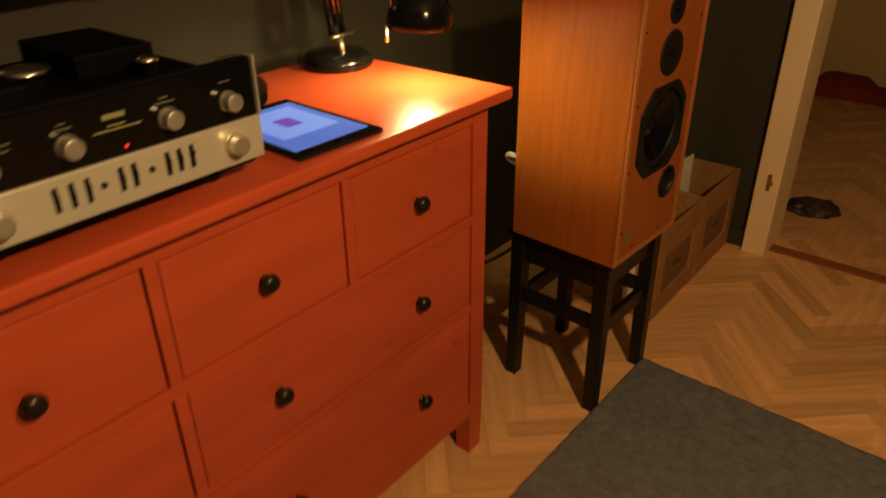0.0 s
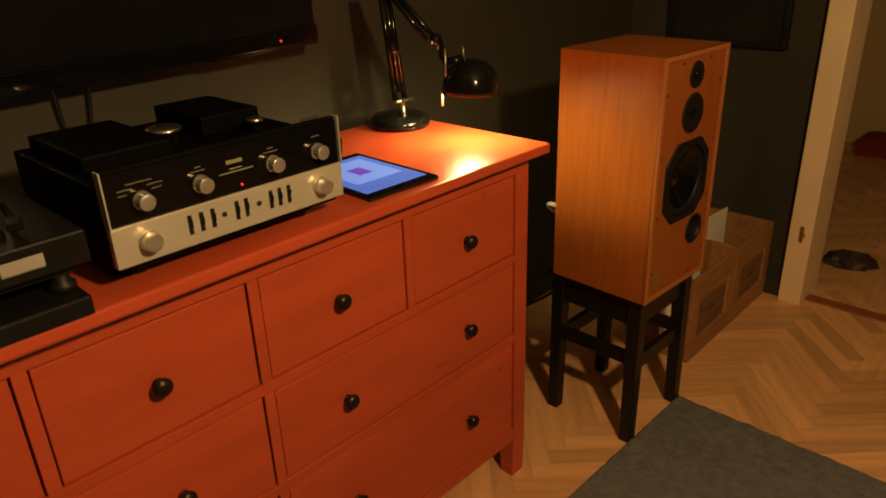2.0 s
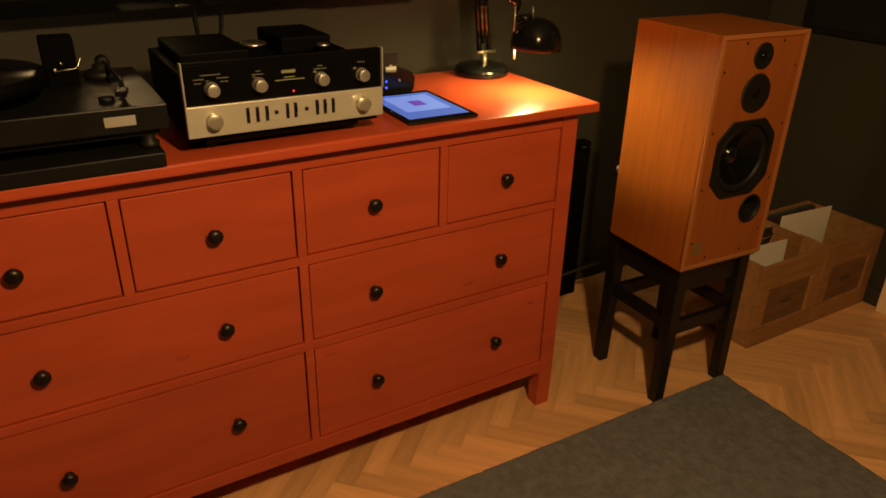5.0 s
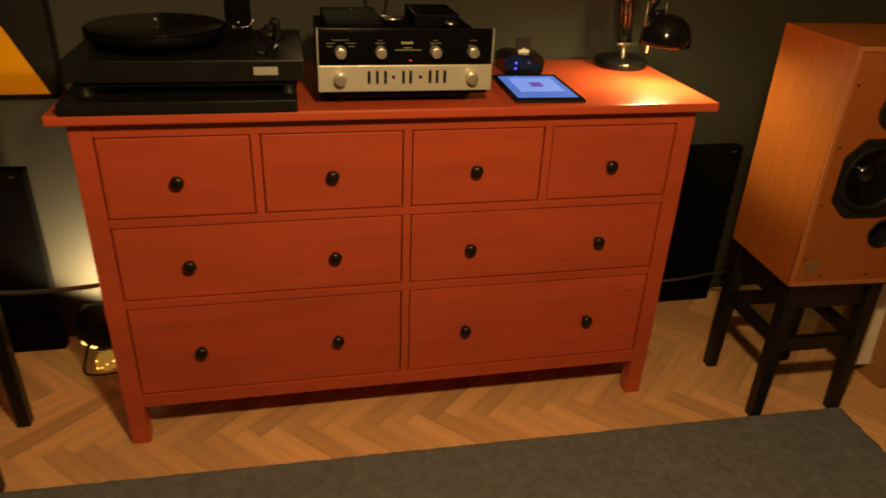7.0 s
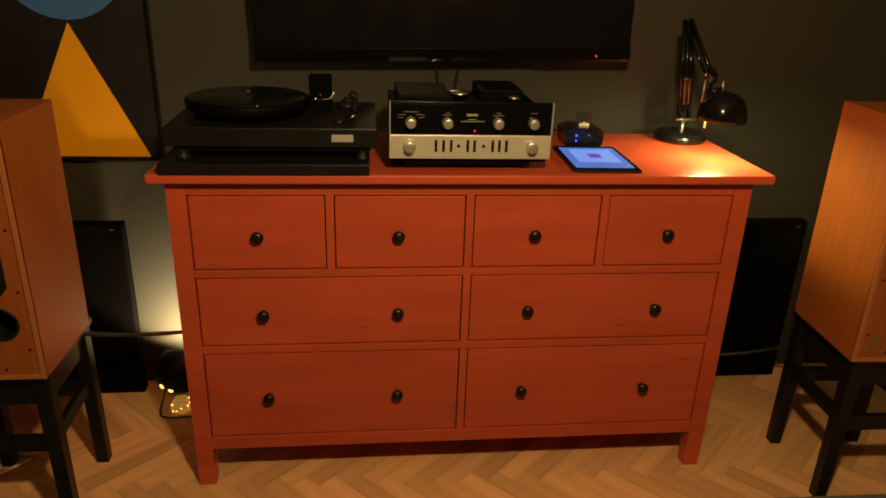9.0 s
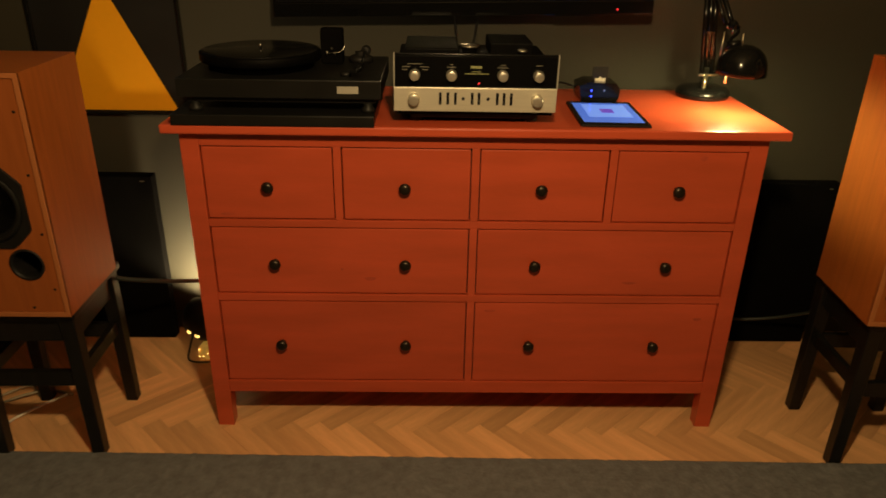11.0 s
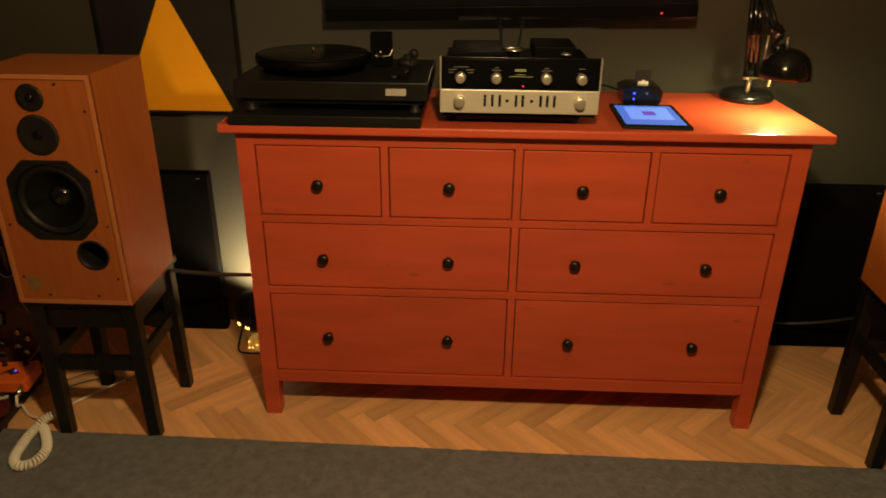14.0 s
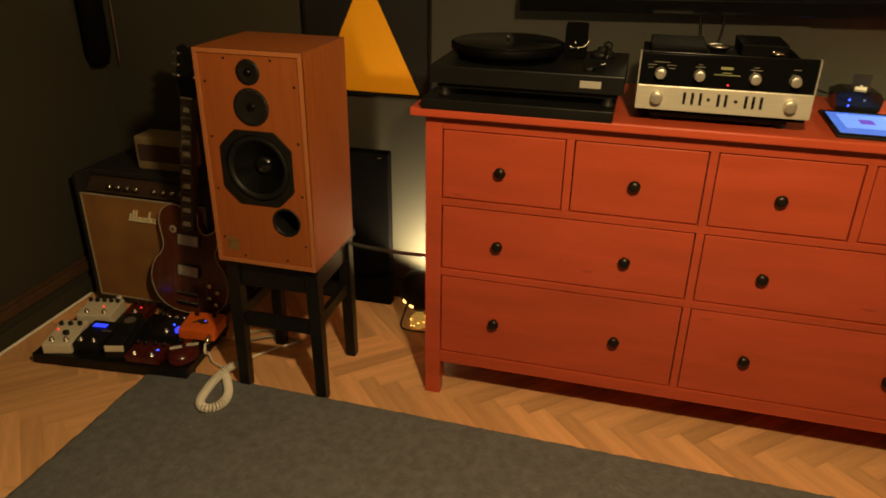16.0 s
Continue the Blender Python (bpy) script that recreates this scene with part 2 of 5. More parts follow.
def lathe(bm, profile, m=None, seg=24, smooth=True):
    """Turns (radius, height) points round z."""
    rings = []
    for r, z in profile:
        if r < 1e-6:
            rings.append([bm.verts.new((0, 0, z))])
        else:
            rings.append([bm.verts.new((r * math.cos(a), r * math.sin(a), z)) for a in (2 * math.pi * i / seg for i in range(seg))])
    for lo, hi in zip(rings, rings[1:]):
        for i in range(seg):
            j = (i + 1) % seg
            if len(lo) == 1 and len(hi) == 1:
                continue
            q = [lo[0], hi[j], hi[i]] if len(lo) == 1 else [lo[i], lo[j], hi[0]] if len(hi) == 1 else [lo[i], lo[j], hi[j], hi[i]]
            bm.faces.new(q).smooth = smooth
    if m is not None:
        bmesh.ops.transform(bm, matrix=m, verts=[v for ring in rings for v in ring])
    return bm


def tube(bm, points, r, seg=10, r1=None):
    """A round bar along points, capped."""
    pts = [Vector(p) for p in points]
    rings, up = [], None
    for i, p in enumerate(pts):
        d = (pts[min(i + 1, len(pts) - 1)] - pts[max(i - 1, 0)]).normalized()
        if up is None:
            up = d.orthogonal().normalized()
        up = (up - d * up.dot(d)).normalized()
        side = d.cross(up)
        rad = r if r1 is None else r + (r1 - r) * i / (len(pts) - 1)
        rings.append([bm.verts.new(p + rad * (math.cos(a) * up + math.sin(a) * side)) for a in (2 * math.pi * k / seg for k in range(seg))])
    for lo, hi in zip(rings, rings[1:]):
        for i in range(seg):
            j = (i + 1) % seg
            bm.faces.new([lo[i], lo[j], hi[j], hi[i]]).smooth = True
    bm.faces.new(rings[0][::-1])
    bm.faces.new(rings[-1])
    return bm


def prism(bm, outline, y0, y1, m=None):
    """A flat outline in x and z, from y0 to y1."""
    a = [bm.verts.new((x, y0, z)) for x, z in outline]
    b = [bm.verts.new((x, y1, z)) for x, z in outline]
    bm.faces.new(a)
    bm.faces.new(b[::-1])
    n = len(a)
    for i in range(n):
        bm.faces.new([a[i], b[i], b[(i + 1) % n], a[(i + 1) % n]])
    if m is not None:
        bmesh.ops.transform(bm, matrix=m, verts=a + b)
    return bm


def curve_points(keys, steps=10):
    """A smooth line through keys."""
    ks = [Vector(k) for k in keys]
    ks = [2 * ks[0] - ks[1]] + ks + [2 * ks[-1] - ks[-2]]
    out = []
    for a, b, c, d in zip(ks, ks[1:], ks[2:], ks[3:]):
        for i in range(steps):
            t = i / steps
            out.append(0.5 * ((2 * b) + (c - a) * t + (2 * a - 5 * b + 4 * c - d) * t * t + (3 * b - a - 3 * c + d) * t ** 3))
    return out + [ks[-2]]


def B():
    return bmesh.new()


def part(name, bm, mat, parent=None, label="", fix=True):
    if fix:
        bmesh.ops.recalc_face_normals(bm, faces=bm.faces)
    me = bpy.data.meshes.new(name)
    bm.to_mesh(me)
    bm.free()
    me.materials.append(mat)
    ob = new(name, me)
    if parent is not None:
        ob.parent = parent
    if label:
        ob["label"] = label
    return ob


def thing(name, m, label, category, group=""):
    ob = new(name)
    ob.empty_display_size = 0.05
    ob.matrix_world = m
    return tagged(ob, label, category, group)


def share(name, ob, parent, m):
    """Another piece on the same mesh."""
    o = new(name, ob.data)
    o.parent = parent
    o.matrix_basis = m
    return o


def disc(r, depth, at, seg=20, m=None):
    """A short cylinder facing -y at (x, y, z)."""
    bm = B()
    lathe(bm, [(0, 0), (r * 0.96, 0), (r, depth * 0.12), (r, depth), (0, depth)], pose(*at, -90), seg)
    return bm


# ---- the room ----
WALL_Y, LEFT_X, RIGHT_X, BACK_Y, HIGH = 0.635, -2.285, 2.30, -4.2, 2.6
DOOR_0, DOOR_1, DOOR_H = -0.225, -1.13, 2.05


def wall(name, x0, x1, y0, y1, z0, z1, mat, label, cat="wall"):
    return tagged(part(name, box(B(), x0, x1, y0, y1, z0, z1), mat), label, cat, kind="structure")


wall("wall_north", LEFT_X - 0.12, 5.2, WALL_Y, WALL_Y + 0.12, -0.1, HIGH, WALL, "dark olive grey painted plaster wall behind the dresser")
wall("wall_west", LEFT_X - 0.12, LEFT_X, BACK_Y, WALL_Y, -0.1, HIGH, WALL, "dark olive grey painted side wall")
wall("wall_south", LEFT_X - 0.12, 5.2, BACK_Y - 0.12, BACK_Y, -0.1, HIGH, WALL, "dark olive grey painted wall across the room")
bm = B()
box(bm, RIGHT_X, RIGHT_X + 0.14, DOOR_0 + 0.02, WALL_Y, -0.1, HIGH)
box(bm, RIGHT_X, RIGHT_X + 0.14, BACK_Y, DOOR_1 - 0.02, -0.1, HIGH)
box(bm, RIGHT_X, RIGHT_X + 0.14, DOOR_1 - 0.02, DOOR_0 + 0.02, DOOR_H + 0.02, HIGH)
tagged(part("wall_east", bm, WALL), "dark olive grey painted wall with a doorway", "wall", kind="structure")
wall("wall_hall", 4.90, 5.2, BACK_Y, WALL_Y, -0.1, HIGH, HALL, "beige painted wall of the hall beyond the doorway")
wall("ceiling", LEFT_X - 0.12, 5.2, BACK_Y - 0.12, WALL_Y + 0.12, HIGH, HIGH + 0.1, CEIL, "plain dull painted ceiling", "ceiling")

# door frame
bm = B()
box(bm, RIGHT_X - 0.045, RIGHT_X + 0.16, DOOR_0, DOOR_0 + 0.085, 0, DOOR_H + 0.08, 0.004)
box(bm, RIGHT_X - 0.045, RIGHT_X + 0.16, DOOR_1 - 0.085, DOOR_1, 0, DOOR_H + 0.08, 0.004)
box(bm, RIGHT_X - 0.045, RIGHT_X + 0.16, DOOR_1, DOOR_0, DOOR_H, DOOR_H + 0.08, 0.004)
frame_ob = tagged(part("door_frame", bm, JAMB), "white painted wooden door frame with a brass catch", "door frame", kind="structure")
bm = B()
box(bm, RIGHT_X - 0.050, RIGHT_X - 0.044, DOOR_0 + 0.030, DOOR_0 + 0.045, 0.27, 0.335, 0.001)
tube(bm, [(RIGHT_X - 0.05, DOOR_0 + 0.038, 0.325), (RIGHT_X - 0.065, DOOR_0 + 0.03, 0.325), (RIGHT_X - 0.065, DOOR_0 + 0.022, 0.30)], 0.004, 8)
part("catch", bm, BRASS, frame_ob, "small brass catch")
tagged(part("threshold", box(B(), RIGHT_X + 0.02, RIGHT_X + 0.07, DOOR_1, DOOR_0, 0.0, 0.010, 0.003), THRESH), "narrow reddish wooden threshold", "threshold", kind="structure")

# baseboards
for nm, c in (("baseboard", (LEFT_X, RIGHT_X, WALL_Y - 0.014, WALL_Y)), ("baseboard", (RIGHT_X - 0.014, RIGHT_X, DOOR_0 + 0.085, WALL_Y - 0.014)),
              ("baseboard", (LEFT_X, LEFT_X + 0.014, BACK_Y, WALL_Y - 0.014))):
    bm = B()
    box(bm, c[0], c[1], c[2], c[3], 0, 0.07, 0.003)
    tagged(part(nm, bm, WALL), "low painted baseboard along the wall", "baseboard", kind="structure")
bm = B()
box(bm, LEFT_X, LEFT_X + 0.02, BACK_Y, WALL_Y, 0.108, 0.148, 0.006)
box(bm, LEFT_X, LEFT_X + 0.012, BACK_Y, WALL_Y, 0.148, 0.162, 0.003)
tagged(part("trim", bm, BROWNWOOD), "brown wooden moulding strip on the side wall", "moulding", kind="structure")

# ---- dresser ----
dresser = thing("dresser", pose(0, 0, 0), "red stained pine dresser with eight drawers and dark knobs", "dresser")
top = part("tabletop", box(B(), -0.803, 0.807, 0.0, 0.5, 0.936, 0.96, 0.005), RED, dresser)
HALF, INNER, FRONT = 0.767, 0.719, 0.034
for sx in (-1, 1):
    for y0 in (FRONT, 0.437):
        bm = B()
        xo, xi = sx * HALF, sx * INNER
        x0, x1 = min(xo, xi), max(xo, xi)
        box(bm, x0, x1, y0, y0 + 0.048, 0.13, 0.936)
        lo = [bm.verts.new((x0 + (0 if sx < 0 else 0.001), y, 0.0)) for y in (y0 + 0.004, y0 + 0.044)]
        lo2 = [bm.verts.new((x1 - (0.001 if sx < 0 else 0), y, 0.0)) for y in (y0 + 0.004, y0 + 0.044)]
        hi = [bm.verts.new((x0, y, 0.13)) for y in (y0, y0 + 0.048)]
        hi2 = [bm.verts.new((x1, y, 0.13)) for y in (y0, y0 + 0.048)]
        for q in ((lo[0], lo2[0], hi2[0], hi[0]), (lo[1], hi[1], hi2[1], lo2[1]), (lo[0], hi[0], hi[1], lo[1]), (lo2[0], lo2[1], hi2[1], hi2[0]), (lo[0], lo[1], lo2[1], lo2[0])):
            bm.faces.new(q)
        part("leg", bm, RED, dresser)
    part("side_panel", box(B(), min(sx * 0.757, sx * 0.737), max(sx * 0.757, sx * 0.737), FRONT + 0.048, 0.437, 0.12, 0.936), RED, dresser)
    part("side_rail", box(B(), min(sx * 0.765, sx * 0.757), max(sx * 0.765, sx * 0.757), FRONT + 0.048, 0.437, 0.12, 0.175, 0.002), RED, dresser)
part("back_panel", box(B(), -INNER, INNER, 0.470, 0.478, 0.12, 0.936), RED, dresser)
part("bottom_panel", box(B(), -INNER, INNER, 0.07, 0.470, 0.150, 0.165), RED, dresser)
# added dark sheet: shade between the drawers put in as colour
part("drawer_gap_shade", box(B(), -INNER, INNER, FRONT + 0.020, FRONT + 0.026, 0.150, 0.930), GAP_SHADE, dresser, "dark sheet painting the shade in the drawer gaps")
for z0, z1 in ((0.897, 0.936), (0.670, 0.691), (0.442, 0.464), (0.128, 0.168)):
    part("front_rail", box(B(), -INNER, INNER, FRONT + 0.001, FRONT + 0.019, z0, z1, 0.0015), RED, dresser)
for x, z0, z1 in ((0.0, 0.168, 0.442), (0.0, 0.464, 0.670), (0.0, 0.691, 0.897), (-0.3645, 0.691, 0.897), (0.3645, 0.691, 0.897)):
    part("stile", box(B(), x - 0.0105, x + 0.0105, FRONT + 0.001, FRONT + 0.019, z0, z1, 0.0015), RED, dresser)
KNOB = [(0, -0.026), (0.007, -0.0255), (0.0125, -0.0235), (0.0158, -0.0195), (0.0165, -0.0155), (0.0150, -0.0120), (0.0100, -0.0095), (0.0072, -0.0075), (0.0072, -0.003), (0.0105, -0.001), (0.0105, 0.001), (0, 0.001)]


def drawer(x0, x1, z0, z1, knobs, kz):
    d = part("drawer", box(B(), x0 + 0.0030, x1 - 0.0030, FRONT + 0.004, FRONT + 0.0198, z0 + 0.0034, z1 - 0.0034, 0.0026), RED, dresser)
    for kx in knobs:
        bm = B()
        lathe(bm, [(r, -z) for r, z in KNOB], pose(kx, FRONT + 0.004, kz, 90), 20)
        part("knob", bm, BRONZE, d, "dark bronze mushroom knob")
    return d


for x0, x1, kx in ((-INNER, -0.375, -0.550), (-0.354, -0.0105, -0.187), (0.0105, 0.354, 0.177), (0.375, INNER, 0.546)):
    drawer(x0, x1, 0.691, 0.897, [kx], 0.787)
for z0, z1, kz in ((0.464, 0.670, 0.562), (0.168, 0.442, 0.3005)):
    drawer(-INNER, -0.0105, z0, z1, [-0.548, -0.187], kz)
    drawer(0.0105, INNER, z0, z1, [0.174, 0.542], kz)
# knots in the pine
KNOTS = ((-0.286, 0.513, 0.016, 0.006), (-0.364, 0.542, 0.004, 0.004), (-0.665, 0.706, 0.018, 0.004), (0.665, 0.388, 0.012, 0.005), (0.604, 0.877, 0.010, 0.007), (0.450, 0.506, 0.020, 0.004), (0.056, 0.412, 0.016, 0.004))
for kx, kz, rx, rz in KNOTS:
    bm = B()
    prism(bm, [(kx + rx * math.cos(a) * (1 + 0.2 * math.sin(3 * a)), kz + rz * math.sin(a)) for a in (2 * math.pi * i / 16 for i in range(16))], FRONT + 0.0034, FRONT + 0.0046)
    part("knot", bm, RED_KNOT, dresser, "darker knot in the pine")
bm = B()
for x in (-0.012, 0.012):
    tube(bm, [(x, 0.25, 0.0), (x, 0.25, 0.15)], 0.012, 10)
part("middle_foot", bm, CHROME, dresser, "small metal supporting foot")

# ---- stereo amplifier ----
amp = thing("stereo_amplifier", pose(-0.009, 0.0, 0.96), "vintage stereo amplifier with black glass and silver front panel", "amplifier")
part("chassis", box(B(), -0.198, 0.198, 0.030, 0.375, 0.028, 0.150, 0.003), BLACKBOX, amp)
part("base_tray", box(B(), -0.165, 0.165, 0.06, 0.35, 0.012, 0.028, 0.003), BLACKM, amp)
for x in (-0.15, 0.15):
    for y in (0.09, 0.32):
        part("foot", lathe(B(), [(0, 0), (0.018, 0), (0.02, 0.004), (0.02, 0.012), (0, 0.012)], pose(x, y, 0), 16), RUBBER, amp)
part("lower_panel", box(B(), -0.204, 0.204, 0.016, 0.030, 0.039, 0.099, 0.0015), SILVER, amp, "brushed silver lower front panel")
part("upper_panel", box(B(), -0.201, 0.201, 0.018, 0.030, 0.0995, 0.176, 0.0015), GLASSBLACK, amp, "black glass upper front panel")
for x in (-0.2045, 0.2015):
    part("trim_strip", box(B(), x, x + 0.003, 0.013, 0.031, 0.0995, 0.181, 0.0008), LABELSILVER, amp, "bright metal edge strip")
part("top_strip", box(B(), -0.2015, 0.2015, 0.020, 0.031, 0.1765, 0.180, 0.0008), BLACK, amp)


def dial(x, z, r, deep, y=0.018):
    bm = B()
    lathe(bm, [(0, deep), (r * 0.30, deep), (r * 0.82, deep), (r * 0.845, deep - 0.0002), (r * 0.868, deep - 0.0009), (r * 0.872, deep - 0.002), (r * 0.885, 0.0095), (r * 0.90, 0.0078), (r * 0.985, 0.0068), (r, 0.0055), (r, 0.0), (0, 0)], pose(x, y, z, 90), 24)
    k = part("control_knob", bm, KNOBMETAL, amp, "turned aluminium control knob")
    return k


for x in (-0.152, -0.061, 0.066, 0.155):
    dial(x, 0.130, 0.0138, 0.022)
for x in (-0.154, 0.155):
    dial(x, 0.070, 0.0155, 0.020, 0.016)
for x in (-0.088, -0.069, -0.050, -0.008, 0.009, 0.055, 0.072, 0.090):
    sw = part("switch_slot", box(B(), x - 0.0034, x + 0.0034, 0.0150, 0.0162, 0.057, 0.087), BLACKM, amp, "black rocker switch slot")
    part("rocker", box(B(), x - 0.0024, x + 0.0024, 0.0105, 0.0150, 0.069 if x < 0.089 else 0.074, 0.080, 0.0008), BLACK, sw)
for x in (-0.031, 0.032):
    part("jack", disc(0.0042, 0.003, (x, 0.0142, 0.072)), BLACKM, amp)
part("pilot_light", disc(0.0020, 0.003, (0.008, 0.0165, 0.110), 12), LED_RED, amp, "glowing red pilot light")
part("badge", box(B(), -0.014, 0.014, 0.0174, 0.0182, 0.1465, 0.1525), GOLDPRINT, amp, "green gold maker's mark as plain bar")
bm = B()
for x0, x1, z in ((-0.010, 0.012, 0.1385), (-0.028, 0.032, 0.1335)):
    box(bm, x0, x1, 0.0172, 0.0182, z - 0.0009, z + 0.0009)
tagged(part("print", bm, GOLDPRINT, amp, "small illegible gold lettering as bars"), kind="stuff")
bm = B()
for x0, x1, z in ((-0.170, -0.132, 0.156), (-0.183, -0.163, 0.149), (-0.140, -0.117, 0.149), (-0.183, -0.170, 0.142), (-0.134, -0.119, 0.142), (-0.066, -0.056, 0.155), (-0.073, -0.050, 0.149), (0.060, 0.072, 0.155), (0.052, 0.080, 0.149), (0.147, 0.164, 0.155)):
    box(bm, x0, x1, 0.0172, 0.0182, z - 0.0009, z + 0.0009)
tagged(part("print", bm, GREYPRINT, amp, "small illegible pale lettering as bars"), kind="stuff")
part("transformer_cover", box(B(), -0.180, -0.040, 0.130, 0.345, 0.150, 0.1765, 0.004), BLACKBOX, amp, "black lacquered transformer box")
part("transformer_cover", box(B(), 0.045, 0.160, 0.185, 0.355, 0.150, 0.184, 0.004), BLACKBOX, amp, "black lacquered transformer box")
for x, y, r in ((-0.008, 0.215, 0.031), (0.128, 0.150, 0.015)):
    bm = B()
    lathe(bm, [(0, 0.177 if r > 0.03 else 0.175), (r * 0.8, 0.176 if r > 0.03 else 0.174), (r, 0.173 if r > 0.03 else 0.171), (r, 0.168 if r > 0.03 else 0.166), (r * 0.7, 0.166), (r * 0.6, 0.150), (0, 0.150)], pose(x, y, 0), 28)
    part("capacitor_cap", bm, CHROME, amp, "silver metal capacitor can")

# ---- turntable ----
tt = thing("turntable", pose(-0.512, 0.0, 0.96), "black record turntable on a heavy black base", "turntable")
part("base_plate", box(B(), -0.258, 0.250, -0.004, 0.36, 0.0, 0.028, 0.0028), BLACKGLOSS, tt, "glossy black base slab")
part("plinth", box(B(), -0.240, 0.268, 0.016, 0.375, 0.066, 0.113, 0.0028), BLACKGLOSS, tt)
part("plinth_underside", box(B(), -0.225, 0.253, 0.035, 0.36, 0.052, 0.066, 0.003), BLACKM, tt)
for x in (-0.205, 0.232):
    for y in (0.045, 0.33):
        part("foot", lathe(B(), [(0, 0), (0.016, 0), (0.018, 0.004), (0.018, 0.010), (0.012, 0.014), (0.012, 0.024), (0, 0.024)], pose(x, y, 0.028), 18), RUBBER, tt)
part("label_plate", box(B(), 0.158, 0.211, 0.0145, 0.0165, 0.080, 0.098, 0.0006), LABELSILVER, tt, "small silver label plate")
PX, PY = -0.064, 0.200
part("platter", lathe(B(), [(0, 0.113), (0.138, 0.113), (0.140, 0.128), (0.156, 0.132), (0.159, 0.136), (0.159, 0.153), (0.156, 0.156), (0, 0.156)], pose(PX, PY, 0), 56), BLACKBOX, tt)
part("record", lathe(B(), [(0, 0.1562), (0.152, 0.1562), (0.1525, 0.1572), (0.151, 0.1582), (0.055, 0.1578), (0.05, 0.1582), (0, 0.1582)], pose(PX, PY, 0), 56), BLACK, tt, "black vinyl record")
part("spindle", lathe(B(), [(0, 0.172), (0.0025, 0.171), (0.0035, 0.168), (0.0035, 0.158), (0, 0.158)], pose(PX, PY, 0), 12), CHROME, tt, "metal spindle")
bm = B()
lathe(bm, [(0, 0.113), (0.034, 0.113), (0.034, 0.125), (0.026, 0.130), (0.016, 0.132), (0.016, 0.140), (0, 0.142)], pose(0.195, 0.285, 0), 24)
arm = part("tonearm_base", bm, BLACKM, tt)
bm = B()
tube(bm, [(0.205, 0.325, 0.138), (0.205, 0.285, 0.137), (0.212, 0.14, 0.134), (0.205, 0.085, 0.130)], 0.0045, 10)
part("arm_tube", bm, BLACK, arm)
part("counterweight", lathe(B(), [(0, 0), (0.013, 0), (0.014, 0.003), (0.014, 0.03), (0.012, 0.033), (0, 0.033)], pose(0.205, 0.32, 0.134, -90), 22), BLACKM, arm)
part("headshell", box(B(), -0.010, 0.010, -0.026, 0.010, -0.006, 0.004, 0.002, pose(0.203, 0.070, 0.131, 0, 0, -15)), BLACK, arm)
part("arm_housing", box(B(), 0.090, 0.150, 0.235, 0.285, 0.113, 0.206, 0.006), BLACKPANEL, tt, "black upright arm housing")
bm = B()
tube(bm, curve_points([(0.112, 0.232, 0.142), (0.128, 0.226, 0.146), (0.146, 0.226, 0.148), (0.158, 0.232, 0.166)], 5), 0.0016, 6)
tube(bm, [(0.108, 0.231, 0.138), (0.108, 0.228, 0.150)], 0.004, 8)
tube(bm, [(0.122, 0.231, 0.152), (0.120, 0.228, 0.160)], 0.0022, 8)
tube(bm, [(0.130, 0.229, 0.140), (0.130, 0.226, 0.147)], 0.0028, 8)
part("bright_fittings", bm, CHROME, tt, "small bright metal wires and screws")
part("cue_dial", lathe(B(), [(0, 0.122), (0.012, 0.122), (0.014, 0.120), (0.014, 0.113), (0, 0.113)], pose(0.175, 0.075, 0), 18), BLACKM, tt)

# ---- tablet and streamer ----
tab = thing("tablet", pose(0.3605, 0.157, 0.96, 0, 0, -1.5), "black framed tablet with a lit blue screen", "tablet")
part("body", box(B(), -0.0915, 0.0915, -0.130, 0.130, 0.0, 0.007, 0.002), BLACKM, tab)
part("glass", box(B(), -0.090, 0.090, -0.1285, 0.1285, 0.007, 0.0082, 0.0004), GLASSBLACK, tab)
scr = part("screen", box(B(), -0.0795, 0.0795, -0.108, 0.108, 0.0082, 0.0085), SCREEN_A, tab, "glowing blue screen")
part("window", box(B(), -0.056, 0.062, -0.052, 0.088, 0.0085, 0.0088), SCREEN_B, scr, "paler glowing window")
part("icon", box(B(), -0.014, 0.020, -0.008, 0.038, 0.0088, 0.0091), SCREEN_C, scr, "violet picture on the screen")
st = thing("network_streamer", pose(0.368, 0.338, 0.96), "small black network player box with blue lights", "audio box")
bm = B()
prism(bm, [(-0.050, 0.006), (-0.040, 0.0), (0.048, 0.0), (0.058, 0.010), (0.062, 0.040), (0.050, 0.056), (-0.030, 0.060), (-0.058, 0.048)], -0.035, 0.060)
part("case", bm, BLACK, st)
for z in (0.030, 0.014):
    part("led", lathe(B(), [(0, 0.003), (0.0022, 0.002), (0.003, 0), (0, 0)], pose(-0.022, -0.0350, z + 0.006, 90), 12), LED_BLUE, st, "glowing blue light")
part("antenna_card", box(B(), -0.016, 0.030, 0.000, 0.004, 0.055, 0.098, 0.001), CARD, st, "upright smoked plastic card")
bm = B()
box(bm, -0.008, 0.022, -0.006, -0.002, 0.048, 0.066, 0.0006)
box(bm, 0.004, 0.010, -0.006, -0.002, 0.0655, 0.070, 0.0006)
part("tag", bm, PAPER, st, "small white tag")
part("switch", box(B(), 0.012, 0.018, -0.037, -0.0345, 0.034, 0.040, 0.0006), CHROME, st)
bm = B()
tube(bm, curve_points([(-0.055, 0.05, 0.03), (-0.10, 0.08, 0.035), (-0.14, 0.085, 0.006)], 6), 0.003, 8)
part("cable", bm, BLACKM, st)

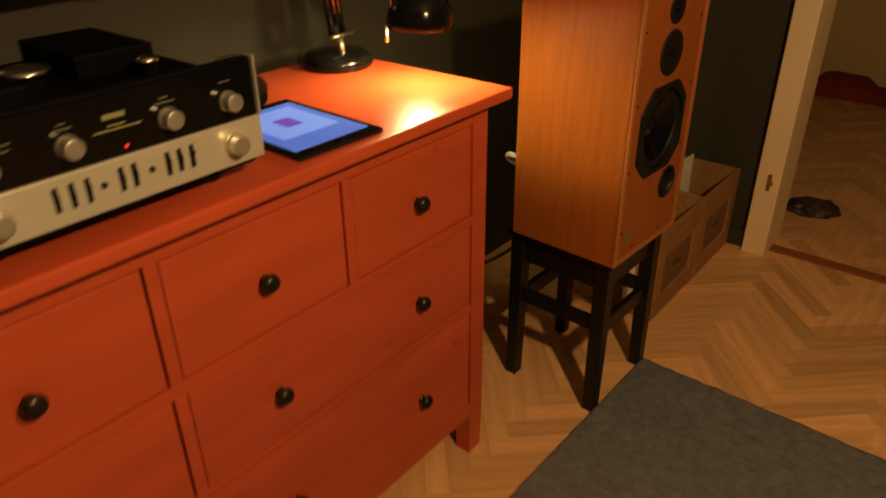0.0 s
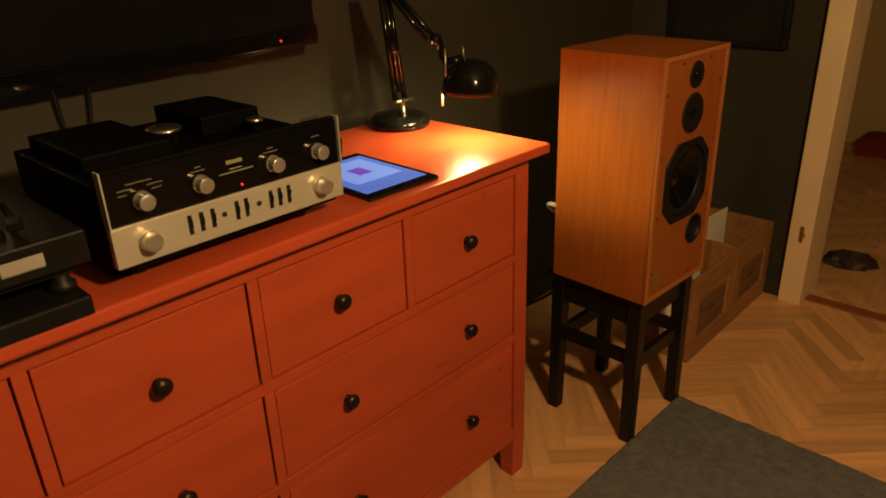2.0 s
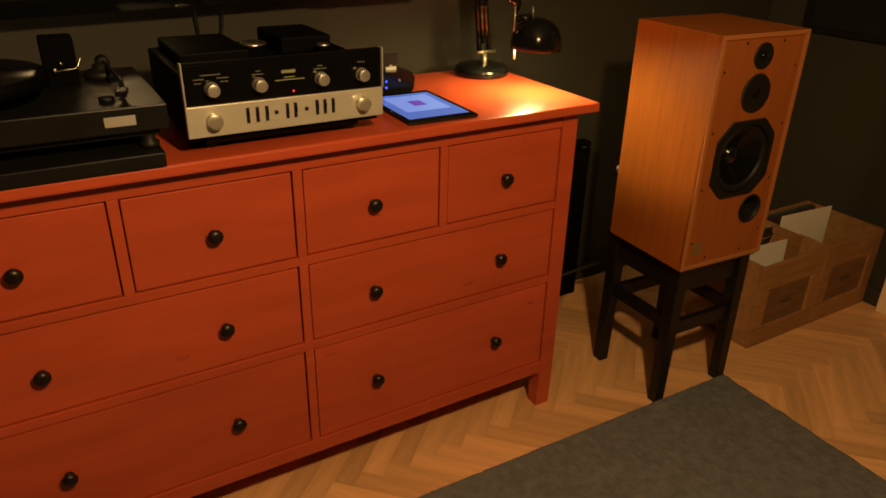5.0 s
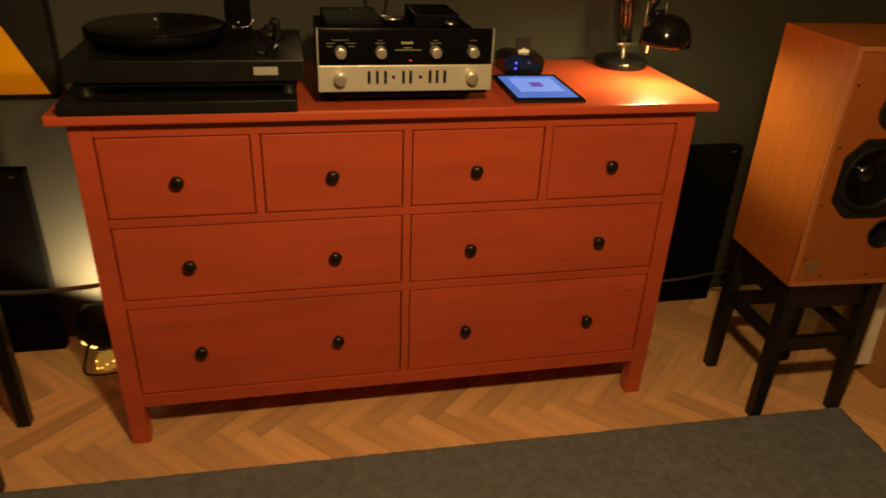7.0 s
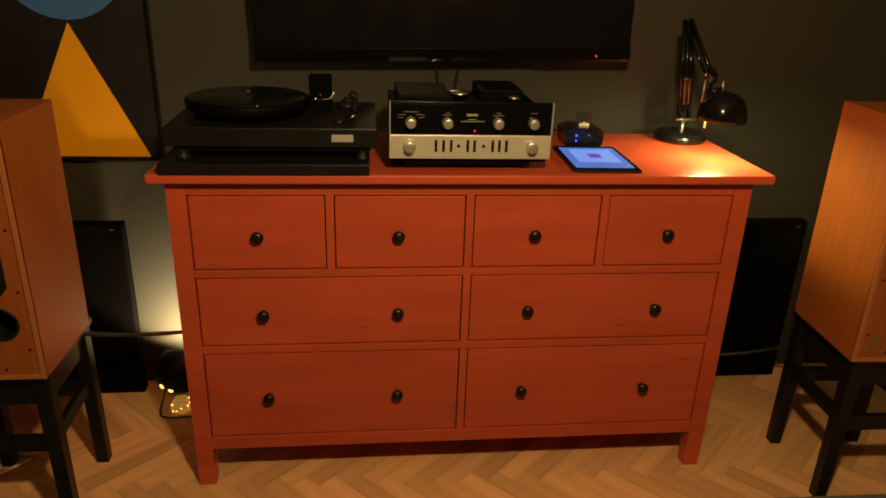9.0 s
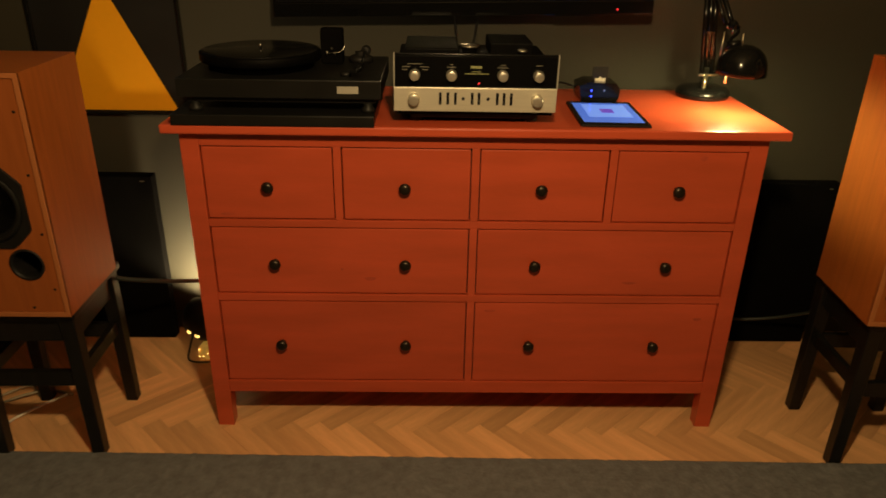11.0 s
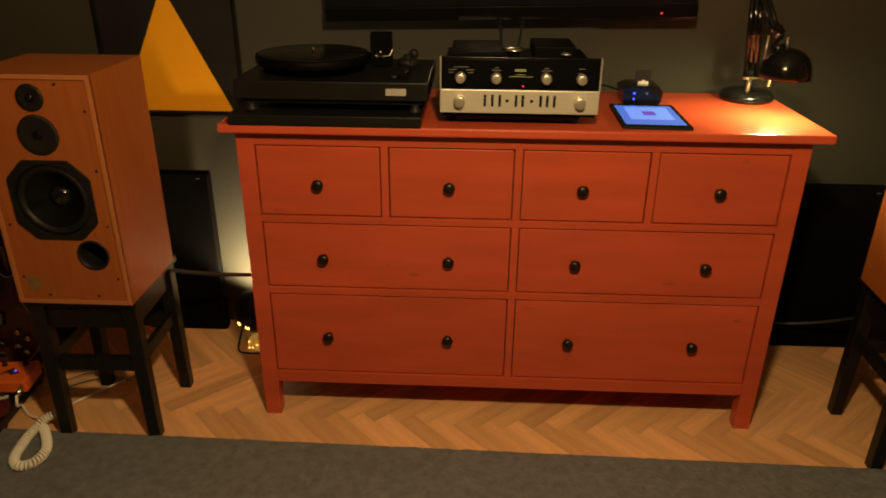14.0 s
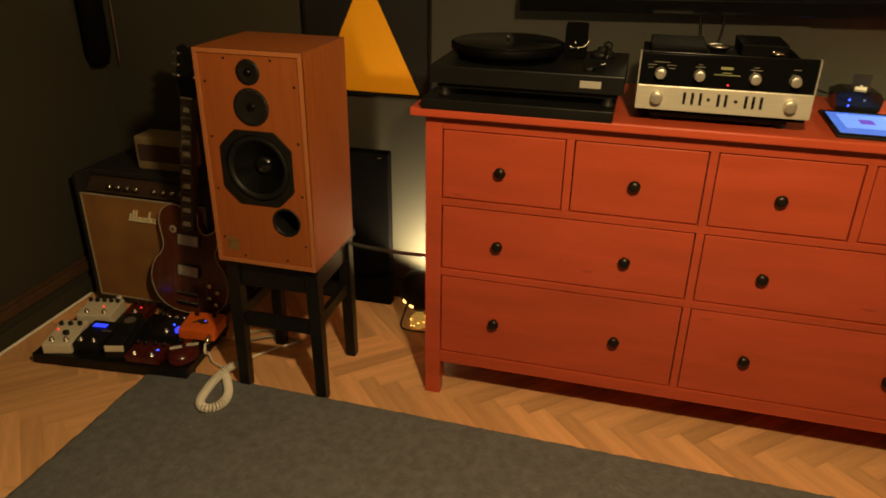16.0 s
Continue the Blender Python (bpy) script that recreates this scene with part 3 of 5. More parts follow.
# ---- desk lamp ----
lampo = thing("desk_lamp", pose(0.712, 0.413, 0.96), "black jointed desk lamp with brass fittings, switched on", "desk lamp")
part("base", lathe(B(), [(0, 0), (0.075, 0), (0.079, 0.004), (0.080, 0.012), (0.077, 0.022), (0.069, 0.029), (0.03, 0.034), (0, 0.034)], None, 48), BLACK, lampo)
bm = B()
tube(bm, [(-0.010, -0.030, 0.031), (-0.004, -0.018, 0.068)], 0.0068, 10)
tube(bm, [(-0.026, -0.018, 0.068), (0.034, -0.018, 0.068)], 0.0040, 10)
part("pivot", bm, PALEBRASS, lampo, "polished brass pivot")
E0, E1 = Vector((0.002, -0.005, 0.070)), Vector((-0.022, 0.010, 0.360))
bm = B()
for sx in (-0.016, 0.016):
    tube(bm, [E0 + Vector((sx, 0, 0)), E1 + Vector((sx * 0.7, 0, 0))], 0.0075, 10)
tube(bm, [E0 + Vector((0, 0, 0.02)), E1], 0.009, 10)
part("lower_arm", bm, BLACK, lampo)
bm = B()
d = (E1 - E0).normalized()
for sx in (-0.007, 0.007):
    tube(bm, [E0 + d * 0.045 + Vector((sx, -0.010, 0)), E0 + d * 0.120 + Vector((sx, -0.010, 0))], 0.0026, 8)
tube(bm, [E0 + d * 0.121 + Vector((-0.012, -0.010, 0)), E0 + d * 0.121 + Vector((0.012, -0.010, 0))], 0.0026, 8)
part("spring", bm, COPPERY, lampo, "copper coloured tension springs")
E2 = Vector((0.000, -0.142, 0.228))
bm = B()
tube(bm, [E1 + Vector((0.006, 0, 0)), E2], 0.0085, 10, 0.007)
tube(bm, [E1 + Vector((-0.012, 0, 0)), E2 + Vector((-0.012, 0.02, 0.0))], 0.006, 10)
bmesh.ops.create_uvsphere(bm, u_segments=14, v_segments=8, radius=0.015, matrix=Matrix.Translation(E2))
part("upper_arm", bm, BLACK, lampo)
bm = B()
tube(bm, [(-0.030, 0.01, 0.345), (-0.012, 0.0, 0.345)], 0.004, 8)
part("joint", bm, CHROME, lampo, "bright metal elbow pin")
bm = B()
tube(bm, [E2 + Vector((-0.018, 0, -0.004)), E2 + Vector((0.022, 0, -0.004))], 0.0038, 8)
tube(bm, [E2 + Vector((0.0, -0.004, -0.004)), E2 + Vector((-0.001, -0.008, -0.022))], 0.003, 8)
part("joint", bm, CHROME, lampo, "bright metal elbow joint")
bm = B()
tube(bm, curve_points([E2 + Vector((0.012, 0, 0.0)), E2 + Vector((0.016, -0.004, -0.018)), E2 + Vector((-0.006, -0.02, -0.034)), E2 + Vector((-0.010, -0.04, -0.050))], 6), 0.005, 8)
part("neck", bm, BLACK, lampo)
SH = pose(-0.002, -0.250, 0.116, 1.5, 1, 0) @ Matrix.Scale(0.88, 4)
bm = B()
outer = [(0.0, 0.088), (0.020, 0.086), (0.042, 0.078), (0.060, 0.062), (0.071, 0.040), (0.0755, 0.016), (0.0765, 0.0)]
lathe(bm, outer + [(r - 0.002, z - 0.002 if z else 0.0) for r, z in outer[::-1]], SH, 40)
lathe(bm, [(0, 0.108), (0.020, 0.108), (0.024, 0.104), (0.026, 0.080), (0, 0.080)], SH @ pose(-0.012, 0.014, -0.012, -12, -8, 0), 20)
part("shade", bm, BLACK, lampo, "glossy black metal dome shade")
part("shade_lining", lathe(B(), [(r - 0.0030, z - 0.0032 if z else 0.0045) for r, z in outer if r > 0.01], SH, 40), WHITE, lampo, "white inside of the shade")
for p, step, r in (((-0.058, 0.034, 0.040), (0.002, 0.003, 0.066), 0.0018), ((-0.004, 0.020, 0.082), (0.0, 0.003, 0.030), 0.0018), ((0.004, 0.108, -0.014), (-0.003, -0.004, -0.034), 0.0036)):
    q = SH @ Vector(p)
    part("brass_pin", tube(B(), [q, q + Vector(step)], r, 8), PALEBRASS, lampo, "thin brass pin on the shade")

# ---- television ----
tv = thing("television", pose(-0.020, 0.0, 1.172, 0, -1.3, 0), "flat black wall mounted television, switched off", "television")
part("cabinet", box(B(), -0.583, 0.583, 0.535, 0.585, 0.0, 0.70, 0.006), BLACK, tv)
part("bezel", box(B(), -0.583, 0.583, 0.527, 0.5345, 0.0, 0.042, 0.003), GLASSBLACK, tv, "glossy black lower bezel")
part("screen", box(B(), -0.578, 0.578, 0.530, 0.5345, 0.0425, 0.695, 0.001), SCREENOFF, tv, "dark glossy screen")
part("lower_edge", box(B(), 0.28, 0.581, 0.524, 0.534, -0.003, -0.0008, 0.0006), BLACK, tv, "thin glossy lower edge")
part("standby_light", disc(0.003, 0.003, (0.472, 0.5255, 0.016), 12), LED_RED, tv, "red standby light")
part("wall_bracket", box(B(), -0.2, 0.2, 0.585, WALL_Y, 0.2, 0.5), BLACKM, tv)
for x, k in ((-0.045, 0.02), (0.030, -0.03)):
    bm = B()
    tube(bm, curve_points([(x, 0.60, 1.19), (x + k * 0.3, 0.615, 1.10), (x + k, 0.61, 0.97), (x + k, 0.60, 0.70)], 6), 0.004, 8)
    tagged(part("cable", bm, BLACKM), "thin black cable hanging below the television", "cable")

# ---- poster ----
pic = thing("poster", pose(-1.160, WALL_Y, 0.830), "black framed abstract poster with yellow triangle and blue circle", "poster")
bm = B()
for c in ((-0.238, 0.238, 0, 0.008), (-0.238, 0.238, 0.892, 0.90)):
    box(bm, c[0], c[1], -0.026, 0, c[2], c[3], 0.001)
for c in ((-0.238, -0.230), (0.230, 0.238)):
    box(bm, c[0], c[1], -0.026, 0, 0.008, 0.892, 0.001)
part("frame", bm, BLACK, pic)
part("sheet", box(B(), -0.230, 0.230, -0.012, -0.006, 0.008, 0.892), BLACKPRINT, pic, "black printed sheet")
part("triangle", prism(B(), [(-0.197, 0.012), (0.197, 0.012), (0.0, 0.425)], -0.0128, -0.012), YELLOW, pic, "flat yellow triangle")
part("circle", prism(B(), [(0.19 * math.cos(a), 0.622 + 0.19 * math.sin(a)) for a in (2 * math.pi * i / 64 for i in range(64))], -0.0136, -0.0128), BLUEPRINT, pic, "flat blue circle")

# ---- speakers on stools ----


def stool(m, label, H=0.476):
    s = thing("stool", m, label, "stool", "speaker stools")
    W, D = 0.150, 0.150
    part("seat", box(B(), -W - 0.008, W + 0.008, -D - 0.008, D + 0.008, H - 0.022, H, 0.004), BLACKWOOD, s)
    t = 0.0205
    for sx in (-1, 1):
        for sy in (-1, 1):
            bm = B()
            a = [(sx * (W - t) + dx * t, sy * (D - t) + dy * t) for dx, dy in ((-1, -1), (1, -1), (1, 1), (-1, 1))]
            b = [(sx * (W - t + 0.007) + dx * (t - 0.003), sy * (D - t + 0.003) + dy * (t - 0.003)) for dx, dy in ((-1, -1), (1, -1), (1, 1), (-1, 1))]
            hi = [bm.verts.new((x, y, H - 0.022)) for x, y in a]
            lo = [bm.verts.new((x, y, 0)) for x, y in b]
            bm.faces.new(hi)
            bm.faces.new(lo[::-1])
            for i in range(4):
                bm.faces.new([lo[i], lo[(i + 1) % 4], hi[(i + 1) % 4], hi[i]])
            bmesh.ops.bevel(bm, geom=list(bm.edges), offset=0.002, segments=1, affect="EDGES")
            part("leg", bm, BLACKWOOD, s)
    for sy in (-1, 1):
        y = sy * (D - t)
        part("apron", box(B(), -W + 2 * t, W - 2 * t, y - 0.009, y + 0.009, H - 0.098, H - 0.022, 0.002), BLACKWOOD, s)
        part("stretcher", box(B(), -W + 2 * t, W - 2 * t, y - 0.009, y + 0.009, 0.238, 0.285, 0.002), BLACKWOOD, s)
    for sx in (-1, 1):
        x = sx * (W - t)
        part("apron", box(B(), x - 0.009, x + 0.009, -D + 2 * t, D - 2 * t, H - 0.098, H - 0.022, 0.002), BLACKWOOD, s)
        part("stretcher", box(B(), x - 0.009, x + 0.009, -D + 2 * t, D - 2 * t, 0.256, 0.296, 0.002), BLACKWOOD, s)
    return s


def pierced(bm, x0, x1, z0, z1, cx, cz, r, y, deep=0.0):
    """A flat board facing -y with a round hole."""
    angles = sorted([2 * math.pi * i / 64 for i in range(64)] + [math.atan2(z - cz, x - cx) % (2 * math.pi) for x in (x0, x1) for z in (z0, z1)])
    rim, edge, back = [], [], []
    for a in angles:
        ca, sa = math.cos(a), math.sin(a)
        kx = (x1 - cx) / ca if ca > 1e-9 else (x0 - cx) / ca if ca < -1e-9 else 1e9
        kz = (z1 - cz) / sa if sa > 1e-9 else (z0 - cz) / sa if sa < -1e-9 else 1e9
        k = min(kx, kz)
        rim.append(bm.verts.new((cx + r * ca, y, cz + r * sa)))
        edge.append(bm.verts.new((cx + k * ca, y, cz + k * sa)))
        back.append(bm.verts.new((cx + r * ca, y + deep, cz + r * sa)))
    n = len(angles)
    for i in range(n):
        j = (i + 1) % n
        bm.faces.new([rim[i], rim[j], edge[j], edge[i]])
        bm.faces.new([rim[i], back[i], back[j], rim[j]])


def speaker(m, label, W, D, H):
    s = thing("loudspeaker", m, label, "loudspeaker", "pair of loudspeakers")
    e = 0.012
    k = H / 0.635
    bm = box(B(), -W, W, -D + 0.004, D, 0, H)
    bm.faces.ensure_lookup_table()
    bmesh.ops.delete(bm, geom=[f for f in bm.faces if f.calc_center_median().y < -D + 0.005], context="FACES_ONLY")
    part("cabinet", bm, VENEER, s, fix=False)
    bm = B()
    box(bm, -W, W, -D, -D + 0.010, 0, e, 0.001)
    box(bm, -W, W, -D, -D + 0.010, H - e, H, 0.001)
    box(bm, -W, -W + e, -D, -D + 0.010, e, H - e, 0.001)
    box(bm, W - e, W, -D, -D + 0.010, e, H - e, 0.001)
    part("front_frame", bm, EDGE, s, "paler cherry edge round the front")
    F = -D + 0.004
    wz, pz, split = 0.306 * k, 0.152 * k - 0.002, 0.197 * k
    bm = B()
    a = W - e - 0.0012
    pierced(bm, -a, a, split, H - e - 0.0012, 0, wz, 0.0985, F, 0.012)
    pierced(bm, -a, a, e + 0.0012, split, 0.076, pz, 0.037, F, 0.012)
    part("baffle", bm, BAFFLE, s)
    # dark strip standing in for shade under the baffle
    part("baffle_gap_shade", box(B(), -W + 0.003, W - 0.003, F + 0.005, F + 0.006, 0.003, e + 0.001), GAP_SHADE, s)
    sc = part("screw", disc(0.0036, 0.002, (0, 0, 0), 10), SCREW, s)
    sc.matrix_basis = pose(-0.068, F - 0.0012, H - 0.024)
    for x, z in ((0.068, 0.611), (-0.131, 0.545), (0.131, 0.545), (-0.131, 0.390), (0.131, 0.390), (-0.131, 0.235), (0.131, 0.235), (-0.131, 0.080), (0.131, 0.080), (-0.068, 0.026), (0.068, 0.026)):
        share("screw", sc, s, pose(x, F - 0.0012, z * k))
    # tweeters
    tz = 0.577 * k
    tw = part("tweeter", lathe(B(), [(0, 0.0015), (0.014, 0.0012), (0.022, 0.0030), (0.027, 0.0035), (0.0335, 0.003), (0.0345, 0.0), (0, 0)], pose(0, F, tz, 90), 32), BLACKM, s)
    part("tweeter_dome", lathe(B(), [(0, 0.009), (0.005, 0.0083), (0.009, 0.005), (0.011, 0.0015), (0, 0.0015)], pose(0, F, tz, 90), 20), CONE, tw)
    tz = 0.482 * k
    tw = part("tweeter", lathe(B(), [(0, 0.0035), (0.040, 0.0030), (0.044, 0.0038), (0.051, 0.003), (0.0525, 0.0), (0, 0)], pose(0, F, tz, 90), 36), MESH_GRILLE, s, "larger tweeter behind a black mesh")
    part("tweeter_dome", lathe(B(), [(0, 0.009), (0.006, 0.008), (0.011, 0.006), (0.013, 0.0034), (0, 0.0034)], pose(0, F, tz, 90), 20), CONE, tw)
    # woofer with a chassis of eight sides
    bm = B()
    o, c, n = 0.109, 0.061, 64

    def edge_at(a):
        ca, sa = math.cos(a), math.sin(a)
        f = min(o / max(abs(ca), 1e-6), o / max(abs(sa), 1e-6), (o + c) / (abs(ca) + abs(sa)))
        return f * ca, f * sa
    rim = [(0.098 * math.cos(2 * math.pi * i / n), 0.098 * math.sin(2 * math.pi * i / n)) for i in range(n)]
    outer_f = [bm.verts.new((*edge_at(2 * math.pi * i / n), 0)) for i in range(n)]
    outer_b = [bm.verts.new((v.co.x * 0.985, v.co.y * 0.985, 0.005)) for v in outer_f]
    inner = [bm.verts.new((x, y, 0.005)) for x, y in rim]
    inner_b = [bm.verts.new((x * 0.985, y * 0.985, -0.006)) for x, y in rim]
    for i in range(n):
        j = (i + 1) % n
        bm.faces.new([outer_f[i], outer_f[j], outer_b[j], outer_b[i]])
        bm.faces.new([outer_b[i], outer_b[j], inner[j], inner[i]])
        bm.faces.new([inner[i], inner[j], inner_b[j], inner_b[i]])
    bmesh.ops.transform(bm, matrix=pose(0, F, wz, 90), verts=bm.verts)
    wf = part("woofer", bm, RUBBER, s, "woofer in a black eight-sided frame", fix=False)
    part("surround", lathe(B(), [(0.097, -0.005), (0.093, 0.001), (0.087, 0.0035), (0.081, 0.001), (0.077, -0.005)], pose(0, F, wz, 90), 56), RUBBER, wf)
    part("cone", lathe(B(), [(0.078, -0.005), (0.062, -0.016), (0.046, -0.026), (0.032, -0.034), (0.026, -0.037), (0.0, -0.037)], pose(0, F, wz, 90), 56), CONE, wf)
    part("dust_cap", lathe(B(), [(0.0285, -0.036), (0.026, -0.030), (0.019, -0.0255), (0.010, -0.023), (0.0, -0.022)], pose(0, F, wz, 90), 32), DUSTCAP, wf)
    # port
    pt = part("bass_port", lathe(B(), [(0.0435, 0.0), (0.0435, 0.002), (0.040, 0.003), (0.0365, 0.001), (0.0355, -0.010), (0.035, -0.10)], pose(0.076, F, pz, 90), 36), BLACKM, s, "round black bass port", fix=False)
    part("port_throat", lathe(B(), [(0.036, -0.10), (0.0, -0.10)], pose(0.076, F, pz, 90), 36), BLACKPANEL, pt)
    part("badge", box(B(), -0.122, -0.088, F - 0.0012, F + 0.001, 0.040, 0.080, 0.0005), BRASS_DULL, s, "dull bronze maker's plate")
    part("terminal", lathe(B(), [(0, 0.02), (0.012, 0.02), (0.014, 0.016), (0.014, 0), (0, 0)], pose(-0.02, D, 0.10, -90), 16), CHROME, s)
    return s


BRASS_DULL = material("dull_bronze_plate", (0.26, 0.15, 0.055), 0.45, metal=0.3, vary=0.2, scale=60)
stool(pose(1.2135, 0.006, 0, 0, 0, -1.5), "black stained wooden stool under a lamp-lit loudspeaker", 0.487)
stool(pose(-1.2155, 0.041, 0, 0, 0, 1.0), "black stained wooden stool beside the coiled white cable", 0.4825)
speaker(pose(1.199, -0.018, 0.487, 0, 0, -3.0), "cherry veneered loudspeaker lit by the desk lamp, on a black stool", 0.159, 0.153, 0.649)
speaker(pose(-1.208, 0.010, 0.4825, 0, 0, 0.0), "cherry veneered loudspeaker on a black stool beside an electric guitar", 0.158, 0.146, 0.627)

# ---- black panels by the wall and their cables ----
for x0, x1, nm in ((-1.365, -1.062, "black upright panel speaker leaning near the wall lamp"), (1.000, 1.302, "black upright panel speaker beside the dresser's end")):
    p = thing("panel_speaker", pose((x0 + x1) / 2, 0.567, 0), nm, "panel speaker", "black panel speakers")
    w = (x1 - x0) / 2
    part("panel", box(B(), -w, w, -0.022, 0.022, 0.0, 0.636, 0.004), BLACKPANEL, p)
    part("badge", box(B(), w - 0.040, w - 0.025, -0.0232, -0.0222, 0.616, 0.619), GREYPRINT, p, "tiny pale mark")
bm = B()
tube(bm, curve_points([(-1.15, 0.13, 0.515), (-1.08, 0.18, 0.440), (-0.986, 0.25, 0.392), (-0.92, 0.34, 0.345), (-0.86, 0.42, 0.308), (-0.79, 0.50, 0.28)], 8), 0.0070, 10)
tagged(part("speaker_cable", bm, GREYCABLE), "dark speaker cable hanging from the loudspeaker", "cable")
bm = B()
tube(bm, curve_points([(0.80, 0.53, 0.14), (0.95, 0.52, 0.12), (1.07, 0.50, 0.125), (1.18, 0.42, 0.19), (1.22, 0.25, 0.33), (1.21, 0.17, 0.50)], 8), 0.0055, 10)
tagged(part("speaker_cable", bm, GREYCABLE), "grey-green speaker cable sagging behind the stool", "cable")
bm = B()
tube(bm, curve_points([(1.135, 0.148, 0.650), (1.115, 0.20, 0.672), (1.130, 0.222, 0.655), (1.145, 0.20, 0.638), (1.150, 0.148, 0.640)], 6), 0.007, 10)
tagged(part("cable_loop", bm, COIL), "loop of white cable behind the loudspeaker", "cable")

# ---- ball lamp on the floor ----
ball = thing("ball_lamp", pose(-0.905, 0.446, 0), "black pierced ball lamp glowing against the wall", "lamp")
bm = B()
lathe(bm, [(0.082 * math.sin(a), -0.082 * math.cos(a)) for a in (math.pi * (0.02 + 0.74 * i / 16) for i in range(17))] + [(0.079 * math.sin(a), -0.079 * math.cos(a)) for a in (math.pi * (0.76 - 0.74 * i / 16) for i in range(17))], pose(0, 0, 0.146, -42, 6, 0), 40)
part("shell", bm, BLACKM, ball)
sparks = random.Random(11)
for ca, ce, n in ((-34, -14, 8), (-13, -24, 9)):
    for k in range(n):
        a, e = radians(ca + 7.5 * math.cos(k * 2.4) * (0.35 + 0.65 * k / n)), radians(ce + 6.5 * math.sin(k * 2.4) * (0.35 + 0.65 * k / n))
        p = Vector((0.0825 * math.sin(a) * math.cos(e), -0.0825 * math.cos(a) * math.cos(e), 0.0825 * math.sin(e)))
        bm = B()
        bmesh.ops.create_icosphere(bm, subdivisions=1, radius=sparks.uniform(0.0014, 0.0024), matrix=Matrix.Translation(p + Vector((0, 0, 0.146))))
        part("light_hole", bm, LED_WARM, ball, "warm glowing hole")
bm = B()
lathe(bm, [(0, 0.052), (0.014, 0.051), (0.025, 0.042), (0.031, 0.030), (0.034, 0.018), (0.035, 0.008), (0.030, 0.0), (0, 0.0)], pose(-0.004, -0.014, 0), 36)
for v in bm.verts:
    v.co += 0.0055 * noise.noise_vector(v.co * 75)
foot = part("amber_foot", bm, AMBER, ball, "crinkled amber glass foot, lamplight put in as a glow")
# small glowing beads imitate bright reflections on the crinkled glass
for k in range(9):
    a, h = radians(-150 + k * 27 + sparks.uniform(-8, 8)), sparks.uniform(0.010, 0.044)
    r = 0.036 - 0.30 * max(0.0, h - 0.02)
    bm = B()
    bmesh.ops.create_icosphere(bm, subdivisions=1, radius=sparks.uniform(0.0015, 0.0030), matrix=Matrix.Translation((-0.004 + r * math.cos(a), -0.014 + r * math.sin(a), h)))
    part("painted_glint", bm, LED_WARM, foot, "glowing bead for a bright reflection in the glass")
bm = B()
tube(bm, curve_points([(-0.045, -0.035, 0.090), (-0.056, -0.050, 0.050), (-0.062, -0.058, 0.012), (-0.035, -0.070, 0.006), (0.03, -0.068, 0.006), (0.12, -0.05, 0.006)], 8), 0.0035, 8)
part("cord", bm, BLACKM, ball, "thin black cord")

# ---- record crates ----


def crate(x0, x1, label):
    c = thing("record_crate", pose((x0 + x1) / 2, 0.092, 0), label, "crate", "record crates")
    w, d, h, t = (x1 - x0) / 2, 0.165, 0.322, 0.014
    for sx in (-1, 1):
        part("side_board", box(B(), min(sx * w, sx * (w - t)), max(sx * w, sx * (w - t)), -d + t, d - t, 0, h, 0.0015), CRATE, c)
    part("back_board", box(B(), -w, w, d - t, d, 0, h, 0.0015), CRATE, c)
    part("floor_board", box(B(), -w + t, w - t, -d + t, d - t, 0.0, t), CRATE, c)
    for z0, z1 in ((0.0, 0.075), (0.225, h)):
        part("front_board", box(B(), -w + 0.001, w - 0.001, -d, -d + t, z0, z1, 0.002), CRATE, c)
    for sx in (-1, 1):
        part("front_board", box(B(), min(sx * (w - 0.001), sx * (w - 0.055)), max(sx * (w - 0.001), sx * (w - 0.055)), -d, -d + t, 0.0752, 0.2248, 0.002), CRATE, c)
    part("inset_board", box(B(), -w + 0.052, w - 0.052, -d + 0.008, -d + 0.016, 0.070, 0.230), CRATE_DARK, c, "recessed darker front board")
    bm = B()
    tube(bm, [(-0.028, -d + 0.006, 0.150), (-0.020, -d + 0.002, 0.156), (0.020, -d + 0.002, 0.156), (0.028, -d + 0.006, 0.150)], 0.003, 8)
    part("handle", bm, BROWNWOOD, c)
    return c


crate(1.575, 1.926, "raw wooden crate full of record sleeves")
crate(1.932, 2.280, "raw wooden crate with records beside the wall")
rng = random.Random(4)
for cx, n, y in ((1.752, 17, 0.055), (2.11, 5, 0.205)):
    yy = -0.038 + y
    for k in range(n):
        tilt = rng.uniform(-9, 4)
        mat = rng.choice((SLEEVE_A, SLEEVE_B, SLEEVE_C, SLEEVE_A, SLEEVE_A, SLEEVE_B))
        top_z = 0.316 + rng.uniform(-0.014, 0.008)
        yy += 0.0105
        o = part("record_sleeve", box(B(), -0.155, 0.155, -0.0016, 0.0016, 0, 0.308, 0.0006), mat)
        o.matrix_world = pose(cx + rng.uniform(-0.006, 0.006), yy, 0.016 + (top_z - 0.318), tilt * 0.4 - 4, 0, 0)
        tagged(o, "record sleeve standing upright in a wooden crate", "record", "records in the crates")
for cx, cy, cz, rx, ry, rz, lab in ((1.940, 0.046, 0.108, -2, 3, 0, "white record sleeve standing proud of the crate"), (1.640, -0.004, 0.050, -4, 3, 0, "pale paper record sleeve leaning behind the loudspeaker")):
    o = part("record_sleeve", box(B(), -0.150, 0.150, -0.002, 0.002, 0, 0.305, 0.0008), PAPER)
    o.matrix_world = pose(cx, cy, cz, rx, ry, rz)
    tagged(o, lab, "record", "records in the crates")

